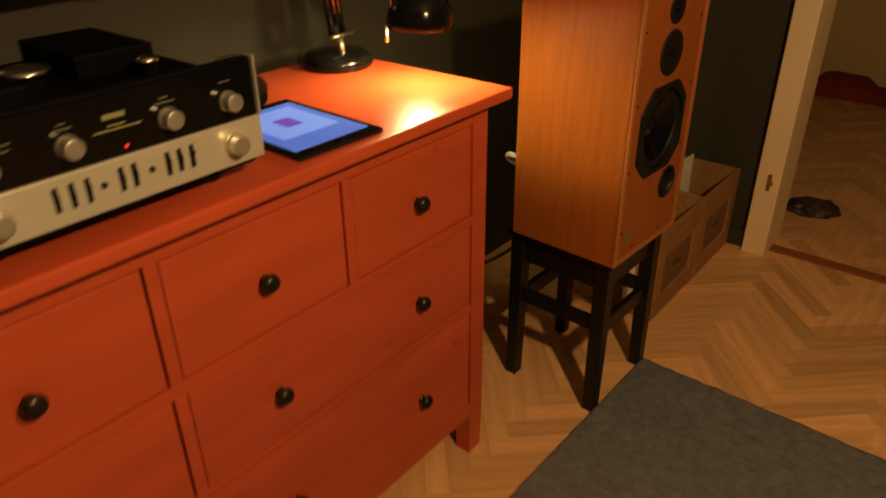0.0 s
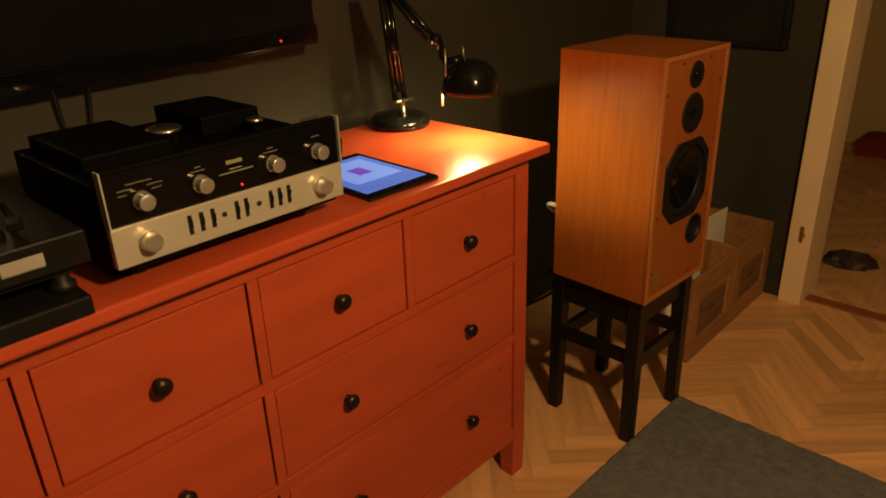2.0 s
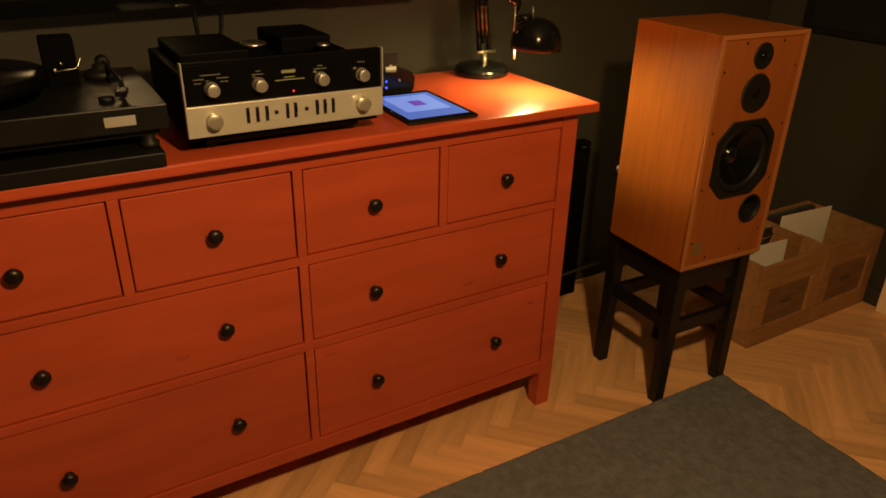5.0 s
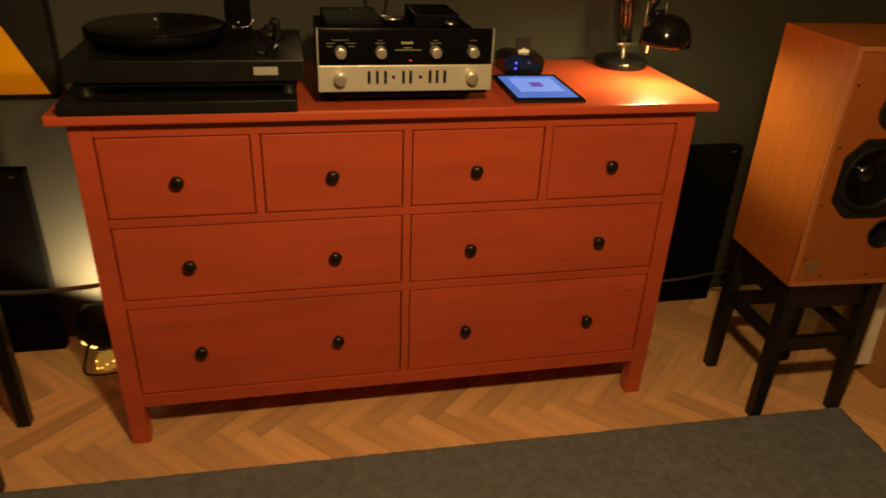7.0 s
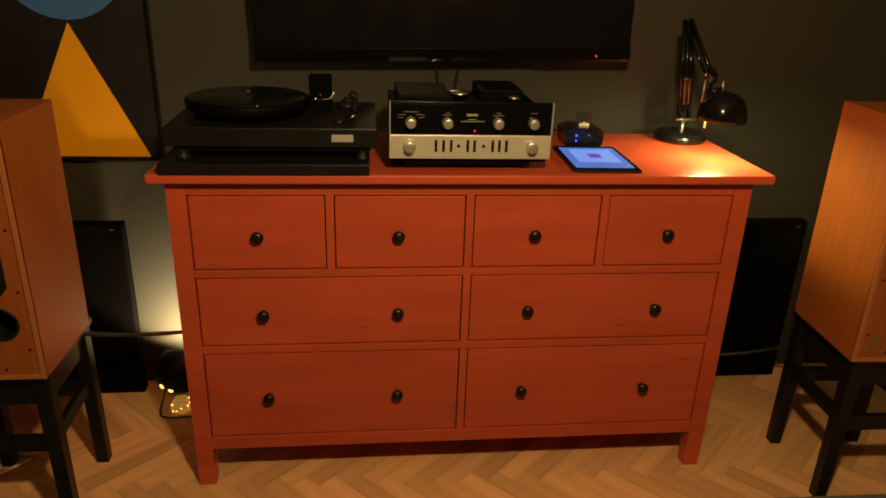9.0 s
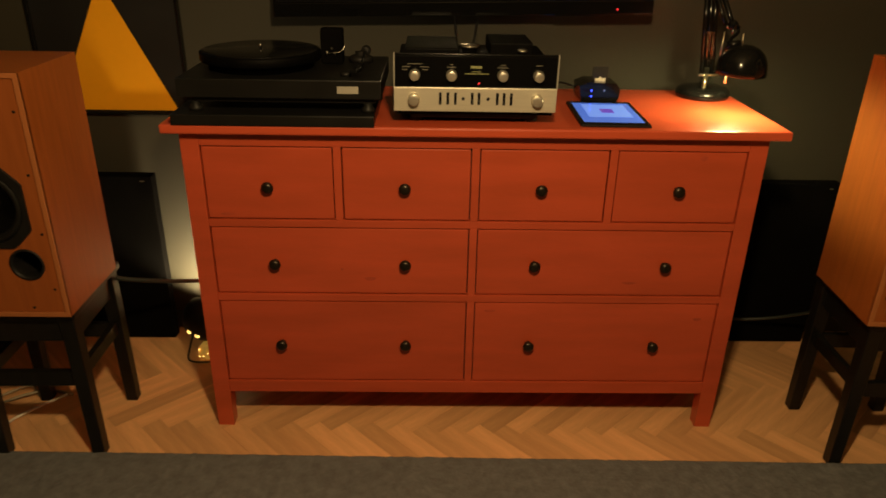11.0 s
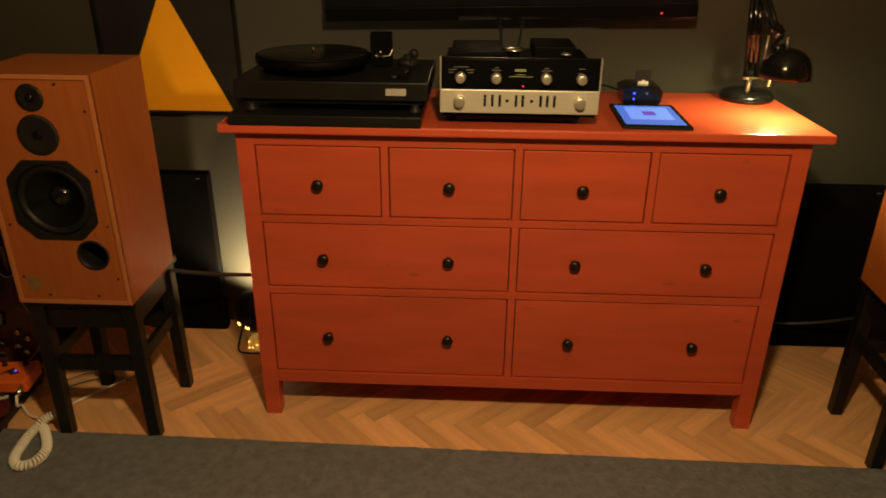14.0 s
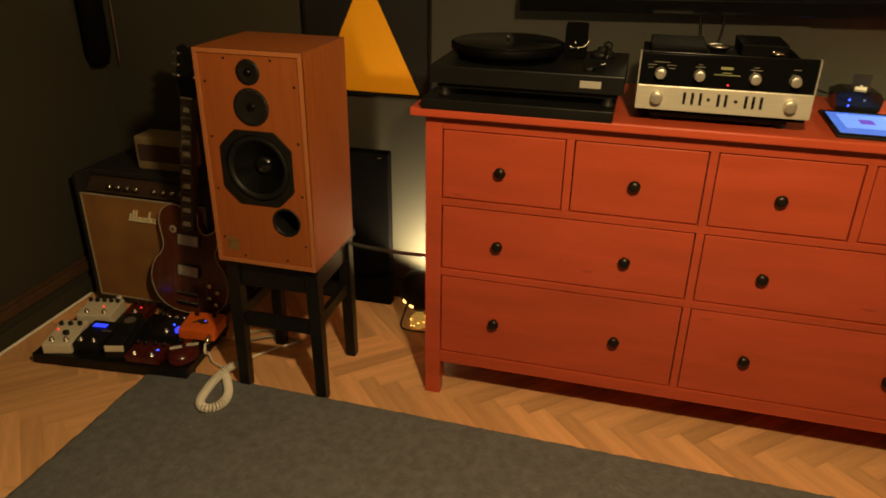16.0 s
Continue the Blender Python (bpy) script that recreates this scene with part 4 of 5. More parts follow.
o = part("record_sleeve", box(B(), -0.155, 0.155, -0.002, 0.002, -0.150, 0.0, 0.0008), CRATE)
o.matrix_world = pose(1.885, 0.026, 0.345, 0, 24, 0)
tagged(o, "tan cardboard sleeve tilted in front of the white one", "record", "records in the crates")

# ---- wall picture and hall ----
ws = thing("wall_picture", pose(RIGHT_X, 0.222, 0.985), "black framed dark picture hung on the side wall", "picture")
bm = B()
box(bm, -0.030, 0.0, -0.235, 0.235, 0.0, 0.020, 0.002)
box(bm, -0.030, 0.0, -0.235, 0.235, 0.600, 0.620, 0.002)
box(bm, -0.030, 0.0, -0.235, -0.215, 0.020, 0.600, 0.002)
box(bm, -0.030, 0.0, 0.215, 0.235, 0.020, 0.600, 0.002)
part("frame", bm, BLACKM, ws)
part("sheet", box(B(), -0.016, -0.004, -0.215, 0.215, 0.020, 0.600), BLACKPRINT, ws)
bm = B()
box(bm, -0.13, 0.13, -0.42, 0.24, 0.0, 0.10)
bmesh.ops.subdivide_edges(bm, edges=list(bm.edges), cuts=9, use_grid_fill=True)
for v in bm.verts:
    ex, ey = 1 - (v.co.x / 0.13) ** 4, 1 - ((v.co.y + 0.09) / 0.33) ** 6
    lump = 1.30 if v.co.y > -0.06 else 0.80
    v.co.z *= lump * (0.72 + 0.28 * max(0.0, ex) * max(0.0, ey)) + 0.25 * noise.noise(v.co * 6)
    v.co.x += 0.012 * noise.noise(v.co * 7 + Vector((3, 1, 2)))
bmesh.ops.translate(bm, verts=list(bm.verts), vec=(4.74, -0.02, 0.0))
tagged(part("floor_cushion", bm, REDCLOTH), "folded dark red cloth cushion against the hall wall", "cushion")
bm = B()
bmesh.ops.create_icosphere(bm, subdivisions=3, radius=1.0)
for v in bm.verts:
    k = 1 + 0.25 * noise.noise(v.co * 2.3)
    v.co = Vector((v.co.x * 0.07 * k, v.co.y * 0.11 * k, max(0.0, v.co.z * 0.055 * k + 0.004)))
o = part("dark_cloth", bm, SLEEVE_A)
o.matrix_world = pose(2.80, -0.26, 0, 0, 0, 20)
tagged(o, "crumpled dark cloth lying on the hall floor", "cloth")

# ---- guitar amplifier and small amplifier ----
ga = thing("guitar_amplifier", pose(-1.925, 0.378, 0), "black guitar combo amplifier with brown grille cloth", "amplifier")
bm = B()
x0, x1, y0, y1 = -0.285, 0.285, -0.125, 0.155
box(bm, x0, x0 + 0.02, y0, y1, 0.012, 0.54, 0.004)
box(bm, x1 - 0.02, x1, y0, y1, 0.012, 0.54, 0.004)
box(bm, x0 + 0.02, x1 - 0.02, y0, y1, 0.012, 0.034, 0.003)
box(bm, x0 + 0.02, x1 - 0.02, y0 + 0.07, y1, 0.518, 0.54, 0.003)
box(bm, x0 + 0.02, x1 - 0.02, y1 - 0.012, y1, 0.034, 0.518)
part("cabinet", bm, TOLEX, ga)
part("grille", box(B(), x0 + 0.022, x1 - 0.022, y0 + 0.004, y0 + 0.012, 0.036, 0.466), GRILLECLOTH, ga, "woven brown speaker cloth")
bm = B()
for c in ((x0 + 0.020, x0 + 0.0235, 0.034, 0.468), (x1 - 0.0235, x1 - 0.020, 0.034, 0.468), (x0 + 0.026, x1 - 0.026, 0.034, 0.039), (x0 + 0.026, x1 - 0.026, 0.463, 0.468)):
    box(bm, c[0], c[1], y0 - 0.001, y0 + 0.006, c[2], c[3])
part("piping", bm, PIPING, ga, "cream piping round the cloth")
part("control_panel", box(B(), x0 + 0.021, x1 - 0.021, -0.006, 0.006, 0, 0.085, 0.002, pose(0, y0 + 0.036, 0.460, -44)), PANELBROWN, ga, "slanted brown control panel")
for k in range(9):
    if k == 4:
        continue
    bm = B()
    lathe(bm, [(0, 0.016), (0.008, 0.015), (0.009, 0.0), (0, 0)], pose(-0.145 + k * 0.038, y0 + 0.030, 0.490, 46), 14)
    part("control_knob", bm, CHROME, ga, "small metal control knob")
bm = B()
STROKES = ((0.000, 0.030), (0.012, 0.046), (0.024, 0.046), (0.037, 0.020), (0.047, 0.020), (0.058, 0.020), (0.069, 0.020), (0.080, 0.044), (0.091, 0.020), (0.104, 0.020))
for xx, h_ in STROKES:
    prism(bm, [(-0.066 + xx, 0.376), (-0.061 + xx, 0.376), (-0.061 + xx + h_ * 0.3, 0.376 + h_), (-0.066 + xx + h_ * 0.3, 0.376 + h_)], y0 - 0.003, y0 + 0.004)
box(bm, -0.070, 0.048, y0 - 0.003, y0 + 0.004, 0.376, 0.3795)
part("badge", bm, BADGECREAM, ga, "white maker's mark drawn as plain bars")
for x in (-0.24, 0.24):
    for y in (-0.09, 0.12):
        part("foot", lathe(B(), [(0, 0), (0.014, 0), (0.016, 0.012), (0, 0.012)], pose(x, y, 0), 12), RUBBER, ga)
sm = thing("small_amplifier", pose(-1.905, 0.425, 0.54), "small worn tan practice amplifier standing on the combo", "amplifier")
part("cabinet", box(B(), -0.105, 0.105, -0.05, 0.06, 0.0, 0.130, 0.010), TWEED, sm)
part("grille", box(B(), -0.088, 0.085, -0.054, -0.049, 0.036, 0.100, 0.004), DARKCLOTH, sm, "dark red speaker cloth")

# ---- electric guitar on a stand ----
gt = thing("electric_guitar", pose(-1.730, 0.196, 0.062, -8, 3.4, 0), "cherry red electric guitar leaning on a stand", "guitar")


OUT = [(-0.02, 0.0), (-0.075, 0.006), (-0.125, 0.035), (-0.155, 0.085), (-0.160, 0.135), (-0.145, 0.185), (-0.118, 0.222), (-0.108, 0.255), (-0.116, 0.295), (-0.126, 0.335), (-0.118, 0.378), (-0.085, 0.408), (-0.045, 0.410), (-0.026, 0.395),
       (0.026, 0.392), (0.034, 0.345), (0.060, 0.318), (0.092, 0.330), (0.112, 0.352), (0.122, 0.330), (0.112, 0.285), (0.104, 0.250), (0.116, 0.218), (0.142, 0.182), (0.156, 0.135), (0.153, 0.085), (0.125, 0.035), (0.075, 0.006), (0.02, 0.0)]
pts = [(p.x, p.z) for p in curve_points([(x, 0, z) for x, z in OUT] + [(-0.02, 0, 0.0)], 4)][:-1]
bm = B()
prism(bm, pts, -0.024, 0.024)
bmesh.ops.bevel(bm, geom=[e for e in bm.edges if abs(e.verts[0].co.y - e.verts[1].co.y) < 1e-6], offset=0.004, segments=2, affect="EDGES")
part("body", bm, MAHOGANY, gt)
bm = B()
tube(bm, [(x, -0.0235, z) for x, z in pts] + [(pts[0][0], -0.0235, pts[0][1])], 0.0022, 6)
part("binding", bm, PIPING, gt, "cream edge binding")
bm = B()
prism(bm, [(-0.028, 0.33), (0.028, 0.33), (0.0215, 0.80), (-0.0215, 0.80)], -0.040, -0.012)
nk = part("neck", bm, FRETBOARD, gt)
for k, zf in enumerate((0.345, 0.395, 0.437, 0.484, 0.536, 0.598, 0.640, 0.690, 0.752)):
    wdt = 0.017 if zf < 0.7 else 0.013
    part("inlay", prism(B(), [(-wdt, zf), (wdt, zf), (wdt * 0.8, zf + 0.017), (-wdt * 0.8, zf + 0.017)], -0.0408, -0.0398), PEARL, nk, "pearl block inlay")
fret = None
for k in range(20):
    z = 0.175 + (0.80 - 0.175) * 2 ** (-k / 12)
    if z > 0.335:
        if fret is None:
            fret = part("fret", box(B(), -0.024, 0.024, -0.0412, -0.0398, -0.001, 0.001), CHROME, nk)
            fret.matrix_basis = pose(0, 0, z)
        else:
            share("fret", fret, nk, pose(0, 0, z))
bm = B()
prism(bm, [(-0.022, 0.80), (0.022, 0.80), (0.041, 0.86), (0.038, 0.965), (0.020, 0.975), (0.0, 0.962), (-0.020, 0.975), (-0.038, 0.965), (-0.041, 0.86)], -0.034, -0.020)
hd = part("headstock", bm, BLACK, gt)
part("nut", box(B(), -0.0215, 0.0215, -0.043, -0.030, 0.797, 0.802), PEARL, hd)
for k in range(3):
    for sx in (-1, 1):
        bm = B()
        lathe(bm, [(0, 0.010), (0.005, 0.009), (0.006, 0), (0, 0)], pose(sx * 0.030, -0.034, 0.872 + k * 0.036, 90), 12)
        box(bm, sx * 0.052 - 0.008, sx * 0.052 + 0.008, -0.031, -0.022, 0.866 + k * 0.036, 0.878 + k * 0.036, 0.003)
        part("tuner", bm, CHROME, hd, "metal tuning peg")
for z in (0.268, 0.150):
    pk = part("pickup", box(B(), -0.046, 0.046, -0.034, -0.024, z - 0.002, z + 0.044, 0.004), FRETBOARD, gt, "humbucker pickup with cream cover")
    part("pickup_cover", box(B(), -0.041, 0.041, -0.0385, -0.034, z + 0.002, z + 0.040, 0.003), NICKEL, pk, "dull nickel cover")
part("bridge", box(B(), -0.041, 0.041, -0.040, -0.024, 0.078, 0.090, 0.003), CHROME, gt)
part("tailpiece", box(B(), -0.045, 0.045, -0.038, -0.024, 0.038, 0.052, 0.004), CHROME, gt)
for x, z in ((0.085, 0.125), (0.118, 0.105), (0.085, 0.075), (0.112, 0.055)):
    part("control_knob", lathe(B(), [(0, 0.014), (0.009, 0.013), (0.011, 0.0), (0, 0)], pose(x, -0.024, z, 90), 16), BRASS, gt, "gold control knob")
part("selector_plate", lathe(B(), [(0.006, 0.0015), (0.014, 0.0015), (0.015, 0.0), (0.006, 0)], pose(-0.068, -0.0245, 0.318, 90), 20), PIPING, gt, "round cream selector ring")
for k in range(6):
    x = -0.016 + k * 0.0064
    part("string", tube(B(), [(x * 1.2, -0.0435, 0.085), (x, -0.0445, 0.80)], 0.00065 - 0.00006 * k, 4), CHROME, gt)
gs = thing("guitar_stand", pose(-1.740, 0.209, 0), "black tubular guitar stand", "stand")
for sx in (-1, 1):
    bm = B()
    tube(bm, curve_points([(sx * 0.02, 0.10, 0.30), (sx * 0.09, 0.05, 0.10), (sx * 0.13, -0.04, 0.008)], 6), 0.008, 8)
    part("leg", bm, BLACKM, gs)
    bm = B()
    tube(bm, curve_points([(sx * 0.085, 0.045, 0.068), (sx * 0.09, -0.02, 0.060), (sx * 0.09, -0.045, 0.085)], 5), 0.008, 8)
    part("hook", bm, RUBBER, gs)
bm = B()
tube(bm, [(0, 0.11, 0.008), (0, 0.10, 0.32)], 0.009, 8)
tube(bm, [(-0.09, 0.045, 0.075), (0.09, 0.045, 0.075)], 0.008, 8)
part("upright", bm, BLACKM, gs)

# ---- pedalboard ----
PB = pose(-1.808, 0.008, 0, 0, 0, 5.4)
pb = thing("pedalboard", PB, "low black wooden pedalboard on the floor", "pedalboard")
part("board", box(B(), -0.325, 0.245, -0.172, 0.158, 0.012, 0.045, 0.004), BLACKWOOD, pb)
for x in (-0.28, 0.23):
    for y in (-0.11, 0.13):
        part("foot", lathe(B(), [(0, 0), (0.012, 0), (0.014, 0.012), (0, 0.012)], pose(x, y, 0), 12), RUBBER, pb)


def pedal(x, y, w, d, h, mat, label, knobs, switches=1, led=None, rz=0, z=0.045, round_=False):
    p = thing("effect_pedal", PB @ pose(x, y, z, 0, 0, rz), label, "effect pedal", "pedals on the board")
    if round_:
        bm = B()
        lathe(bm, [(0, 0), (w / 2, 0), (w / 2 + 0.003, 0.008), (w / 2 - 0.006, h), (0, h + 0.004)], Matrix.Diagonal((1, d / w, 1, 1)), 32)
    else:
        bm = box(B(), -w / 2, w / 2, -d / 2, d / 2, 0.0, h, 0.005)
        for v in bm.verts:
            if v.co.z > h * 0.5 and v.co.y < 0:
                v.co.z -= 0.008
    part("case", bm, mat, p)
    for k in range(knobs):
        kx = -w / 2 + w * (k + 0.5) / knobs
        part("control_knob", lathe(B(), [(0, 0.013), (0.007, 0.012), (0.008, 0.0), (0, 0)], pose(kx, d * 0.30, h), 14), BLACKM if mat is not BLACKM else CHROME, p)
    for k in range(switches):
        kx = -w / 2 + w * (k + 0.5) / switches
        part("foot_switch", lathe(B(), [(0, 0.014), (0.006, 0.013), (0.0065, 0.004), (0.010, 0.003), (0.010, 0), (0, 0)], pose(kx, -d * 0.32, h - 0.008), 16), CHROME, p, "metal foot switch")
    if led:
        part("led", lathe(B(), [(0, 0.004), (0.003, 0.002), (0.0034, 0), (0, 0)], pose(w * 0.1, 0.0, h - 0.003), 12), led, p, "small glowing light")
    return p


p1 = pedal(-0.248, -0.085, 0.098, 0.150, 0.046, CREAM, "cream effect pedal with two switches and lit lights", 3, 2, LED_GREEN, 10)
part("led", lathe(B(), [(0, 0.004), (0.0035, 0.002), (0.004, 0), (0, 0)], pose(-0.03, 0.012, 0.046), 12), LED_RED, p1, "small glowing light")
part("dial", lathe(B(), [(0, 0.012), (0.010, 0.011), (0.011, 0), (0, 0)], pose(0.01, -0.012, 0.043), 16), BLACKM, p1)
p2 = pedal(-0.232, 0.098, 0.132, 0.115, 0.048, CREAM, "cream wide effect pedal with a row of black knobs", 5, 2, LED_RED, 6)
part("white_knob", lathe(B(), [(0, 0.014), (0.010, 0.013), (0.011, 0), (0, 0)], pose(0.052, 0.048, 0.05), 16), PEARL, p2)
p3 = pedal(-0.150, -0.060, 0.100, 0.150, 0.040, BLACKM, "black effect pedal with blue display", 0, 2, None)
part("display", box(B(), -0.030, 0.020, 0.030, 0.050, 0.0405, 0.0425), DISPLAY_BLUE, p3, "glowing blue display")
part("print", box(B(), 0.020, 0.055, 0.006, 0.016, 0.0395, 0.0410), GREYPRINT, p3, "illegible lettering as bar")
p4 = pedal(-0.040, -0.045, 0.072, 0.215, 0.040, BLACKM, "black volume pedal with a worn treadle", 0, 0, None, 10)
part("treadle", box(B(), -0.030, 0.030, -0.100, 0.095, 0.050, 0.060, 0.004, pose(0, 0, 0, 4)), RUBBER, p4)
part("logo_disc", prism(B(), [(0.020 * math.cos(2 * math.pi * i / 24), 0.020 * math.sin(2 * math.pi * i / 24)) for i in range(24)], -0.001, 0.001, pose(0, 0.045, 0.064, 94)), GREYPRINT, p4, "pale round mark")
part("toe_edge", box(B(), -0.032, 0.032, -0.108, -0.1005, 0.030, 0.052, 0.002), CREAM, p4, "pale front edge")
pedal(-0.095, 0.130, 0.085, 0.090, 0.040, REDPEDAL, "dark red effect pedal at the back of the board", 3, 1, LED_RED)
p5 = pedal(0.090, 0.035, 0.085, 0.125, 0.042, BLACKM, "black effect pedal with chrome knobs", 3, 1, LED_BLUE)
pedal(0.050, -0.120, 0.060, 0.085, 0.036, REDPEDAL, "small dark red effect pedal", 2, 1, None)
pedal(0.113, -0.118, 0.062, 0.090, 0.036, REDPEDAL, "small glossy red effect pedal", 2, 1, LED_BLUE)
p6 = pedal(0.196, -0.092, 0.100, 0.125, 0.034, REDPEDAL, "round glossy red fuzz pedal with white markings", 2, 0, None, 0, 0.045, True)
for x, y, rz in ((-0.02, -0.005, 30), (0.025, 0.025, 20)):
    part("marking", box(B(), -0.020, 0.020, -0.008, 0.008, 0.0, 0.0015, 0, pose(x, y, 0.0365, 0, 0, rz)), PEARL, p6, "white printed shape")
p7 = pedal(0.206, 0.040, 0.132, 0.112, 0.048, ORANGE, "orange effect pedal raised at the board's end", 2, 0, LED_BLUE, 2, 0.064)
part("riser", box(B(), -0.055, 0.018, -0.045, 0.045, -0.019, 0.0), BLACKWOOD, p7)
part("side_light", box(B(), -0.078, -0.0665, -0.054, -0.030, 0.020, 0.036, 0.002), DISPLAY_BLUE, p7, "blue glow beside the pedal")
part("emblem", prism(B(), [(-0.030, 0.018), (-0.010, 0.006), (0.008, 0.020), (0.030, 0.010), (0.012, -0.006), (0.0, -0.020), (-0.014, -0.008)], -0.001, 0.001, pose(0, 0.0, 0.0455, 86)), BROWNWOOD, p7, "dark printed emblem")
part("plug", lathe(B(), [(0, 0), (0.008, 0.002), (0.008, 0.03), (0.005, 0.04), (0, 0.04)], pose(0.052, -0.090, 0.014, -70), 12), CHROME, p7, "metal cable plug")

# coiled cable
bm = B()
q0 = PB @ Vector((0.258, -0.050, 0.078))
tube(bm, curve_points([q0, q0 + Vector((0.004, -0.012, -0.03)), (-1.560, 0.012, 0.018), (-1.520, -0.022, 0.008), (-1.455, -0.058, 0.020)], 8), 0.0042, 8)
path = curve_points([(-1.405, -0.036, 0.044), (-1.432, -0.070, 0.040), (-1.446, -0.120, 0.030), (-1.445, -0.180, 0.026), (-1.432, -0.236, 0.026), (-1.402, -0.262, 0.026), (-1.372, -0.250, 0.026), (-1.360, -0.215, 0.026), (-1.370, -0.172, 0.026), (-1.404, -0.120, 0.026), (-1.438, -0.078, 0.024)], 30)
turns, spiral = 0.0, []
acc = 0.0
for a, b in zip(path, path[1:]):
    steps = 5
    for s in range(steps):
        p = a.lerp(b, s / steps)
        d = (b - a).normalized()
        side = d.cross(Vector((0, 0, 1))).normalized()
        up = side.cross(d)
        ang = acc / 0.0095 * 2 * math.pi
        spiral.append(p + 0.0115 * (math.cos(ang) * side + math.sin(ang) * up))
        acc += (b - a).length / steps
tube(bm, [p + Vector((0.004, -0.012, 0)) for p in spiral], 0.0036, 6)
tube(bm, curve_points([(-1.410, -0.040, 0.04), (-1.395, -0.015, 0.03), (-1.402, 0.050, 0.010), (-1.36, 0.110, 0.008), (-1.298, 0.180, 0.008)], 6), 0.0042, 8)
tagged(part("coiled_cable", bm, COIL), "white coiled instrument cable looped on the rug", "cable")
# loose cables under the stool
bm = B()
tube(bm, curve_points([(-1.50, 0.12, 0.006), (-1.42, 0.16, 0.02), (-1.36, 0.20, 0.008), (-1.28, 0.18, 0.008)], 6), 0.0045, 8)
tube(bm, curve_points([(-1.52, 0.16, 0.006), (-1.44, 0.22, 0.012), (-1.38, 0.17, 0.008)], 6), 0.0045, 8)
tagged(part("loose_cable", bm, PIPING), "pale loose cables lying behind the stool", "cable")
# thin cable along the side wall
bm = B()
tube(bm, curve_points([(LEFT_X + 0.022, -1.2, 0.008), (LEFT_X + 0.020, -0.2, 0.008), (LEFT_X + 0.022, 0.15, 0.010), (LEFT_X + 0.025, 0.28, 0.012)], 8), 0.006, 8)
tagged(part("floor_cable", bm, COIL), "pale cable running along the side wall", "cable")
bm = B()
tube(bm, curve_points([(-2.215, 0.622, 1.75), (-2.205, 0.622, 1.15), (-2.21, 0.622, 0.87)], 6), 0.004, 8)
tagged(part("cable", bm, BROWNWOOD), "thin reddish brown cable down the wall", "cable")
o = thing("hanging_bag", pose(-2.248, 0.56, 0.88), "black soft bag hanging in the corner", "bag")
bm = B()
lathe(bm, [(0, 0), (0.035, 0.004), (0.05, 0.05), (0.05, 0.40), (0.045, 0.78), (0.02, 0.82), (0, 0.82)], Matrix.Diagonal((0.7, 1.2, 1, 1)), 20)
part("bag_body", bm, BLACKPANEL, o)

# ---- rug ----
RUGM = pose(-0.165, -0.120, 0.0, 0, 0, -0.98)
rw, rl = 1.533, 2.3
bm = B()
nx, ny = 420, 90
grid = []
for j in range(ny + 1):
    row = []
    for i in range(nx + 1):
        x = -rw + 2 * rw * i / nx
        y = -rl * (j / ny) ** 1.6
        e = 0.0040 * noise.noise((x * 28, y * 28, 0)) + 0.0045 * noise.noise((x * 95, y * 95, 5)) if j in (0, ny) or i in (0, nx) else 0
        zz = 0.013 + 0.0016 * noise.noise((x * 7, y * 7, 3)) + 0.0022 * noise.noise((x * 31, y * 31, 9)) + 0.0020 * noise.noise((x * 75, y * 75, 2))
        if j in (0, ny) or i in (0, nx):
            zz -= 0.004
        row.append(bm.verts.new((x + (e if i in (0, nx) else 0), y + (e if j in (0, ny) else 0), zz)))
    grid.append(row)
for j in range(ny):
    for i in range(nx):
        bm.faces.new([grid[j][i], grid[j + 1][i], grid[j + 1][i + 1], grid[j][i + 1]]).smooth = True
border = [grid[0][i] for i in range(nx + 1)] + [grid[j][nx] for j in range(1, ny + 1)] + [grid[ny][i] for i in range(nx - 1, -1, -1)] + [grid[j][0] for j in range(ny - 1, 0, -1)]
low = [bm.verts.new((v.co.x, v.co.y, 0.0008)) for v in border]
for i in range(len(border)):
    j = (i + 1) % len(border)
    bm.faces.new([border[i], border[j], low[j], low[i]])
rug = part("rug", bm, RUG)
rug.matrix_world = RUGM
tagged(rug, "dark grey short pile rug on the parquet", "rug")

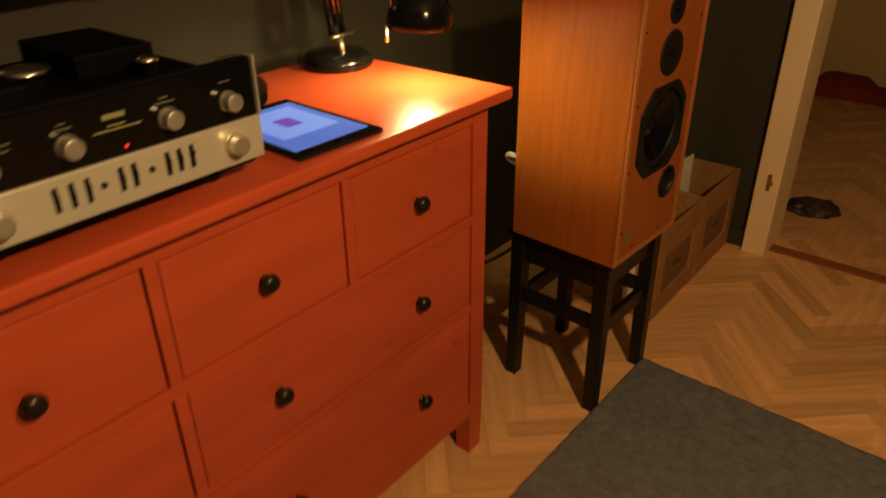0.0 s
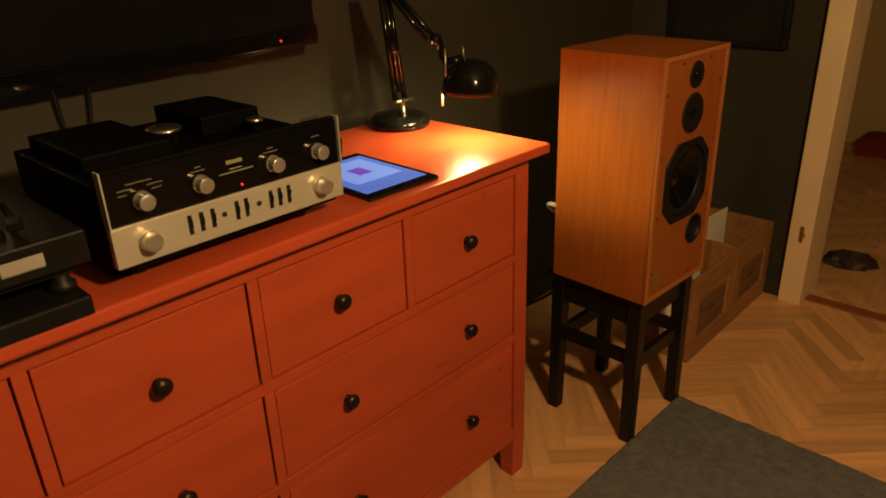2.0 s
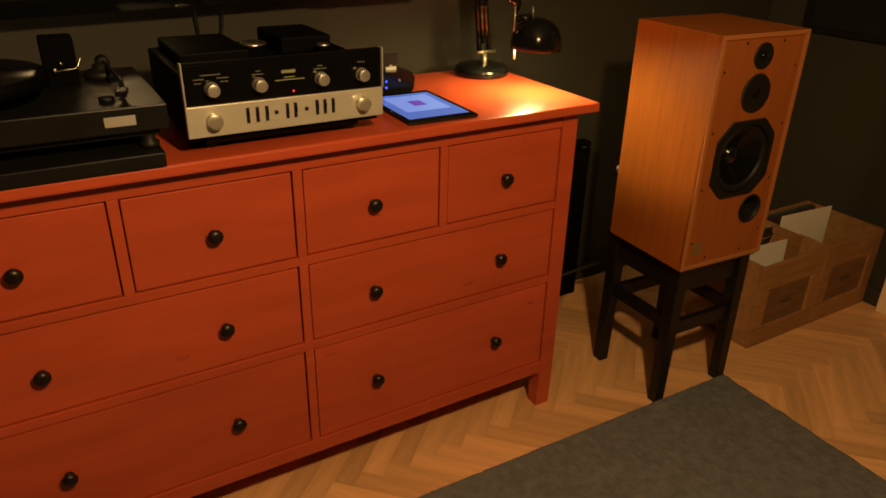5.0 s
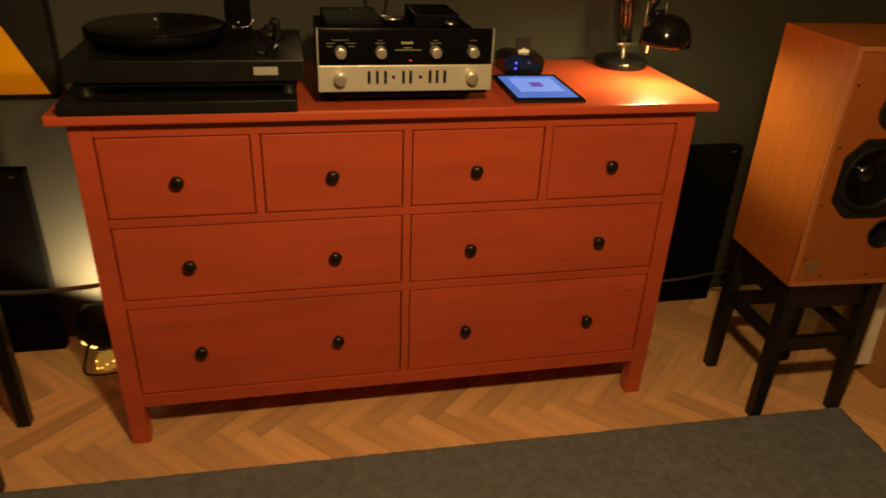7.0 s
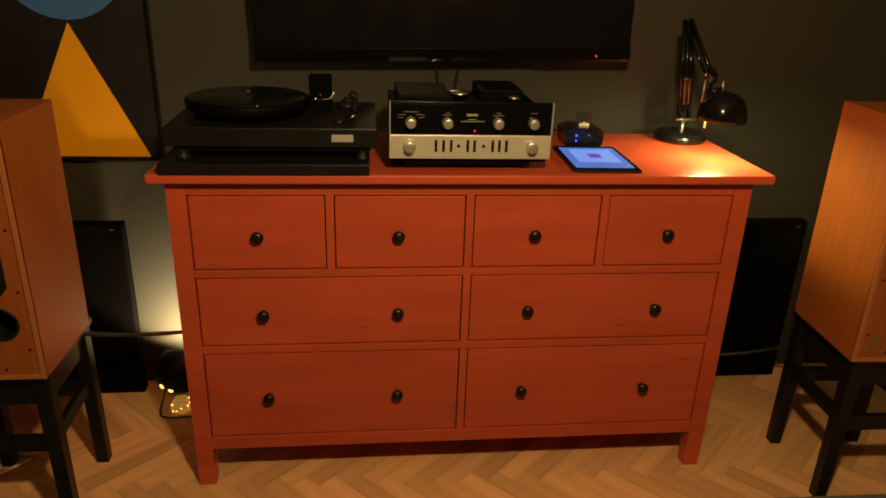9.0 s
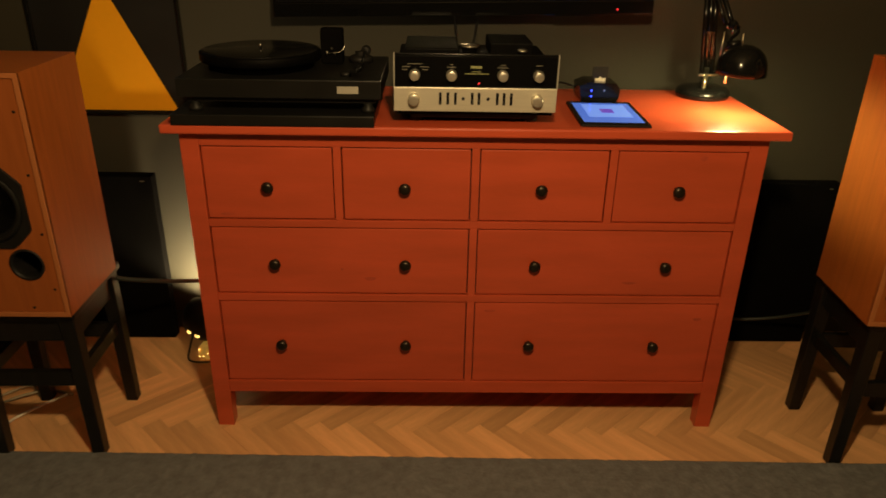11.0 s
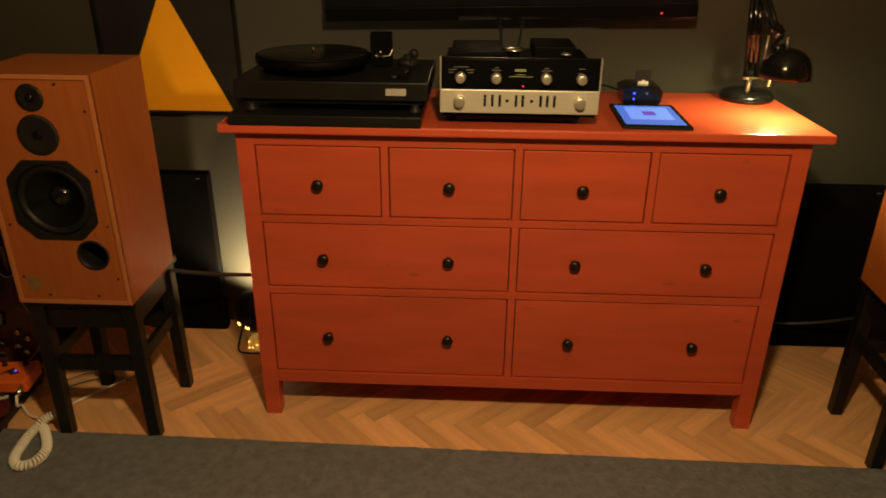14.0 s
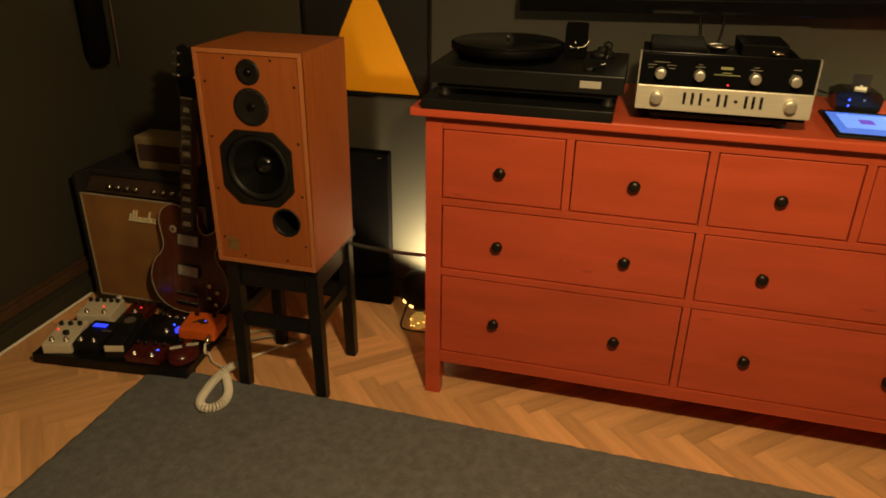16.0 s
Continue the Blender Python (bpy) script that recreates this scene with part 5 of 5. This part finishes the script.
# ---- parquet floor ----
floor = tagged(part("floor", box(B(), LEFT_X - 0.12, 5.2, BACK_Y - 0.12, WALL_Y + 0.12, -0.08, -0.0035), SUBFLOOR), "herringbone oak parquet floor", "floor", kind="structure")
PW, NP = 0.059, 6
FLOOR = pose(0.0, 0.003, 0.0, 0, 0, -1.2)
bm = box(B(), 0.0001, NP * PW - 0.0001, 0.0001, PW - 0.0001, -0.0035, 0.0)
for v in bm.verts:
    if v.co.z > -0.001:
        v.co.x += -0.0001 if v.co.x > PW else 0.0001
        v.co.y += -0.0001 if v.co.y > PW * 0.5 else 0.0001
PLANK = part("plank", bm, OAK)
plank_mesh = PLANK.data
bpy.data.objects.remove(PLANK)
near, far = [], []
S45 = math.sqrt(0.5) * PW
for k in range(-190, 190):
    for mm in range(-16, 16):
        for flip in (0, 1):
            if flip == 0:
                u, v, rz = k + 2 * NP * mm, k, -45
            else:
                u, v, rz = k, k - 2 * NP + 1 + 2 * NP * mm, 45
            px, py = (u + v) * S45, (v - u) * S45
            if flip == 0:
                mloc = FLOOR @ pose(px, py, 0, 0, 0, -45)
            else:
                mloc = FLOOR @ pose(px, py, 0, 0, 0, -45) @ pose(PW, 0, 0, 0, 0, 90)
            c = mloc @ Vector((NP * PW / 2, PW / 2, 0))
            if not (LEFT_X - 0.25 < c.x < 5.1 and BACK_Y - 0.2 < c.y < WALL_Y + 0.2):
                continue
            if -1.40 < c.x < 1.20 and -2.1 < c.y < -0.36:
                continue
            rank = abs(c.y - 0.02) + max(0, abs(c.x) - 1.9) * 0.6
            near.append((rank, mloc))
near.sort(key=lambda e: e[0])
wear = random.Random(7)
for rank, mloc in near[:300]:
    o = new("plank", plank_mesh)
    o.parent = floor
    o.matrix_basis = mloc @ pose(0, 0, wear.uniform(-0.0005, 0.0003))
verts, faces = [], []
base = [v.co.copy() for v in plank_mesh.vertices]
quads = [tuple(p.vertices) for p in plank_mesh.polygons]
for rank, mloc in near[300:]:
    n0 = len(verts)
    dz = Vector((0, 0, wear.uniform(-0.0005, 0.0003)))
    verts += [tuple(mloc @ v + dz) for v in base]
    faces += [tuple(i + n0 for i in q) for q in quads]
me = bpy.data.meshes.new("far_planks")
me.from_pydata(verts, [], faces)
me.materials.append(OAK)
rest = new("far_planks", me)
rest.parent = floor
tagged(rest, "herringbone oak planks further off", kind="stuff")
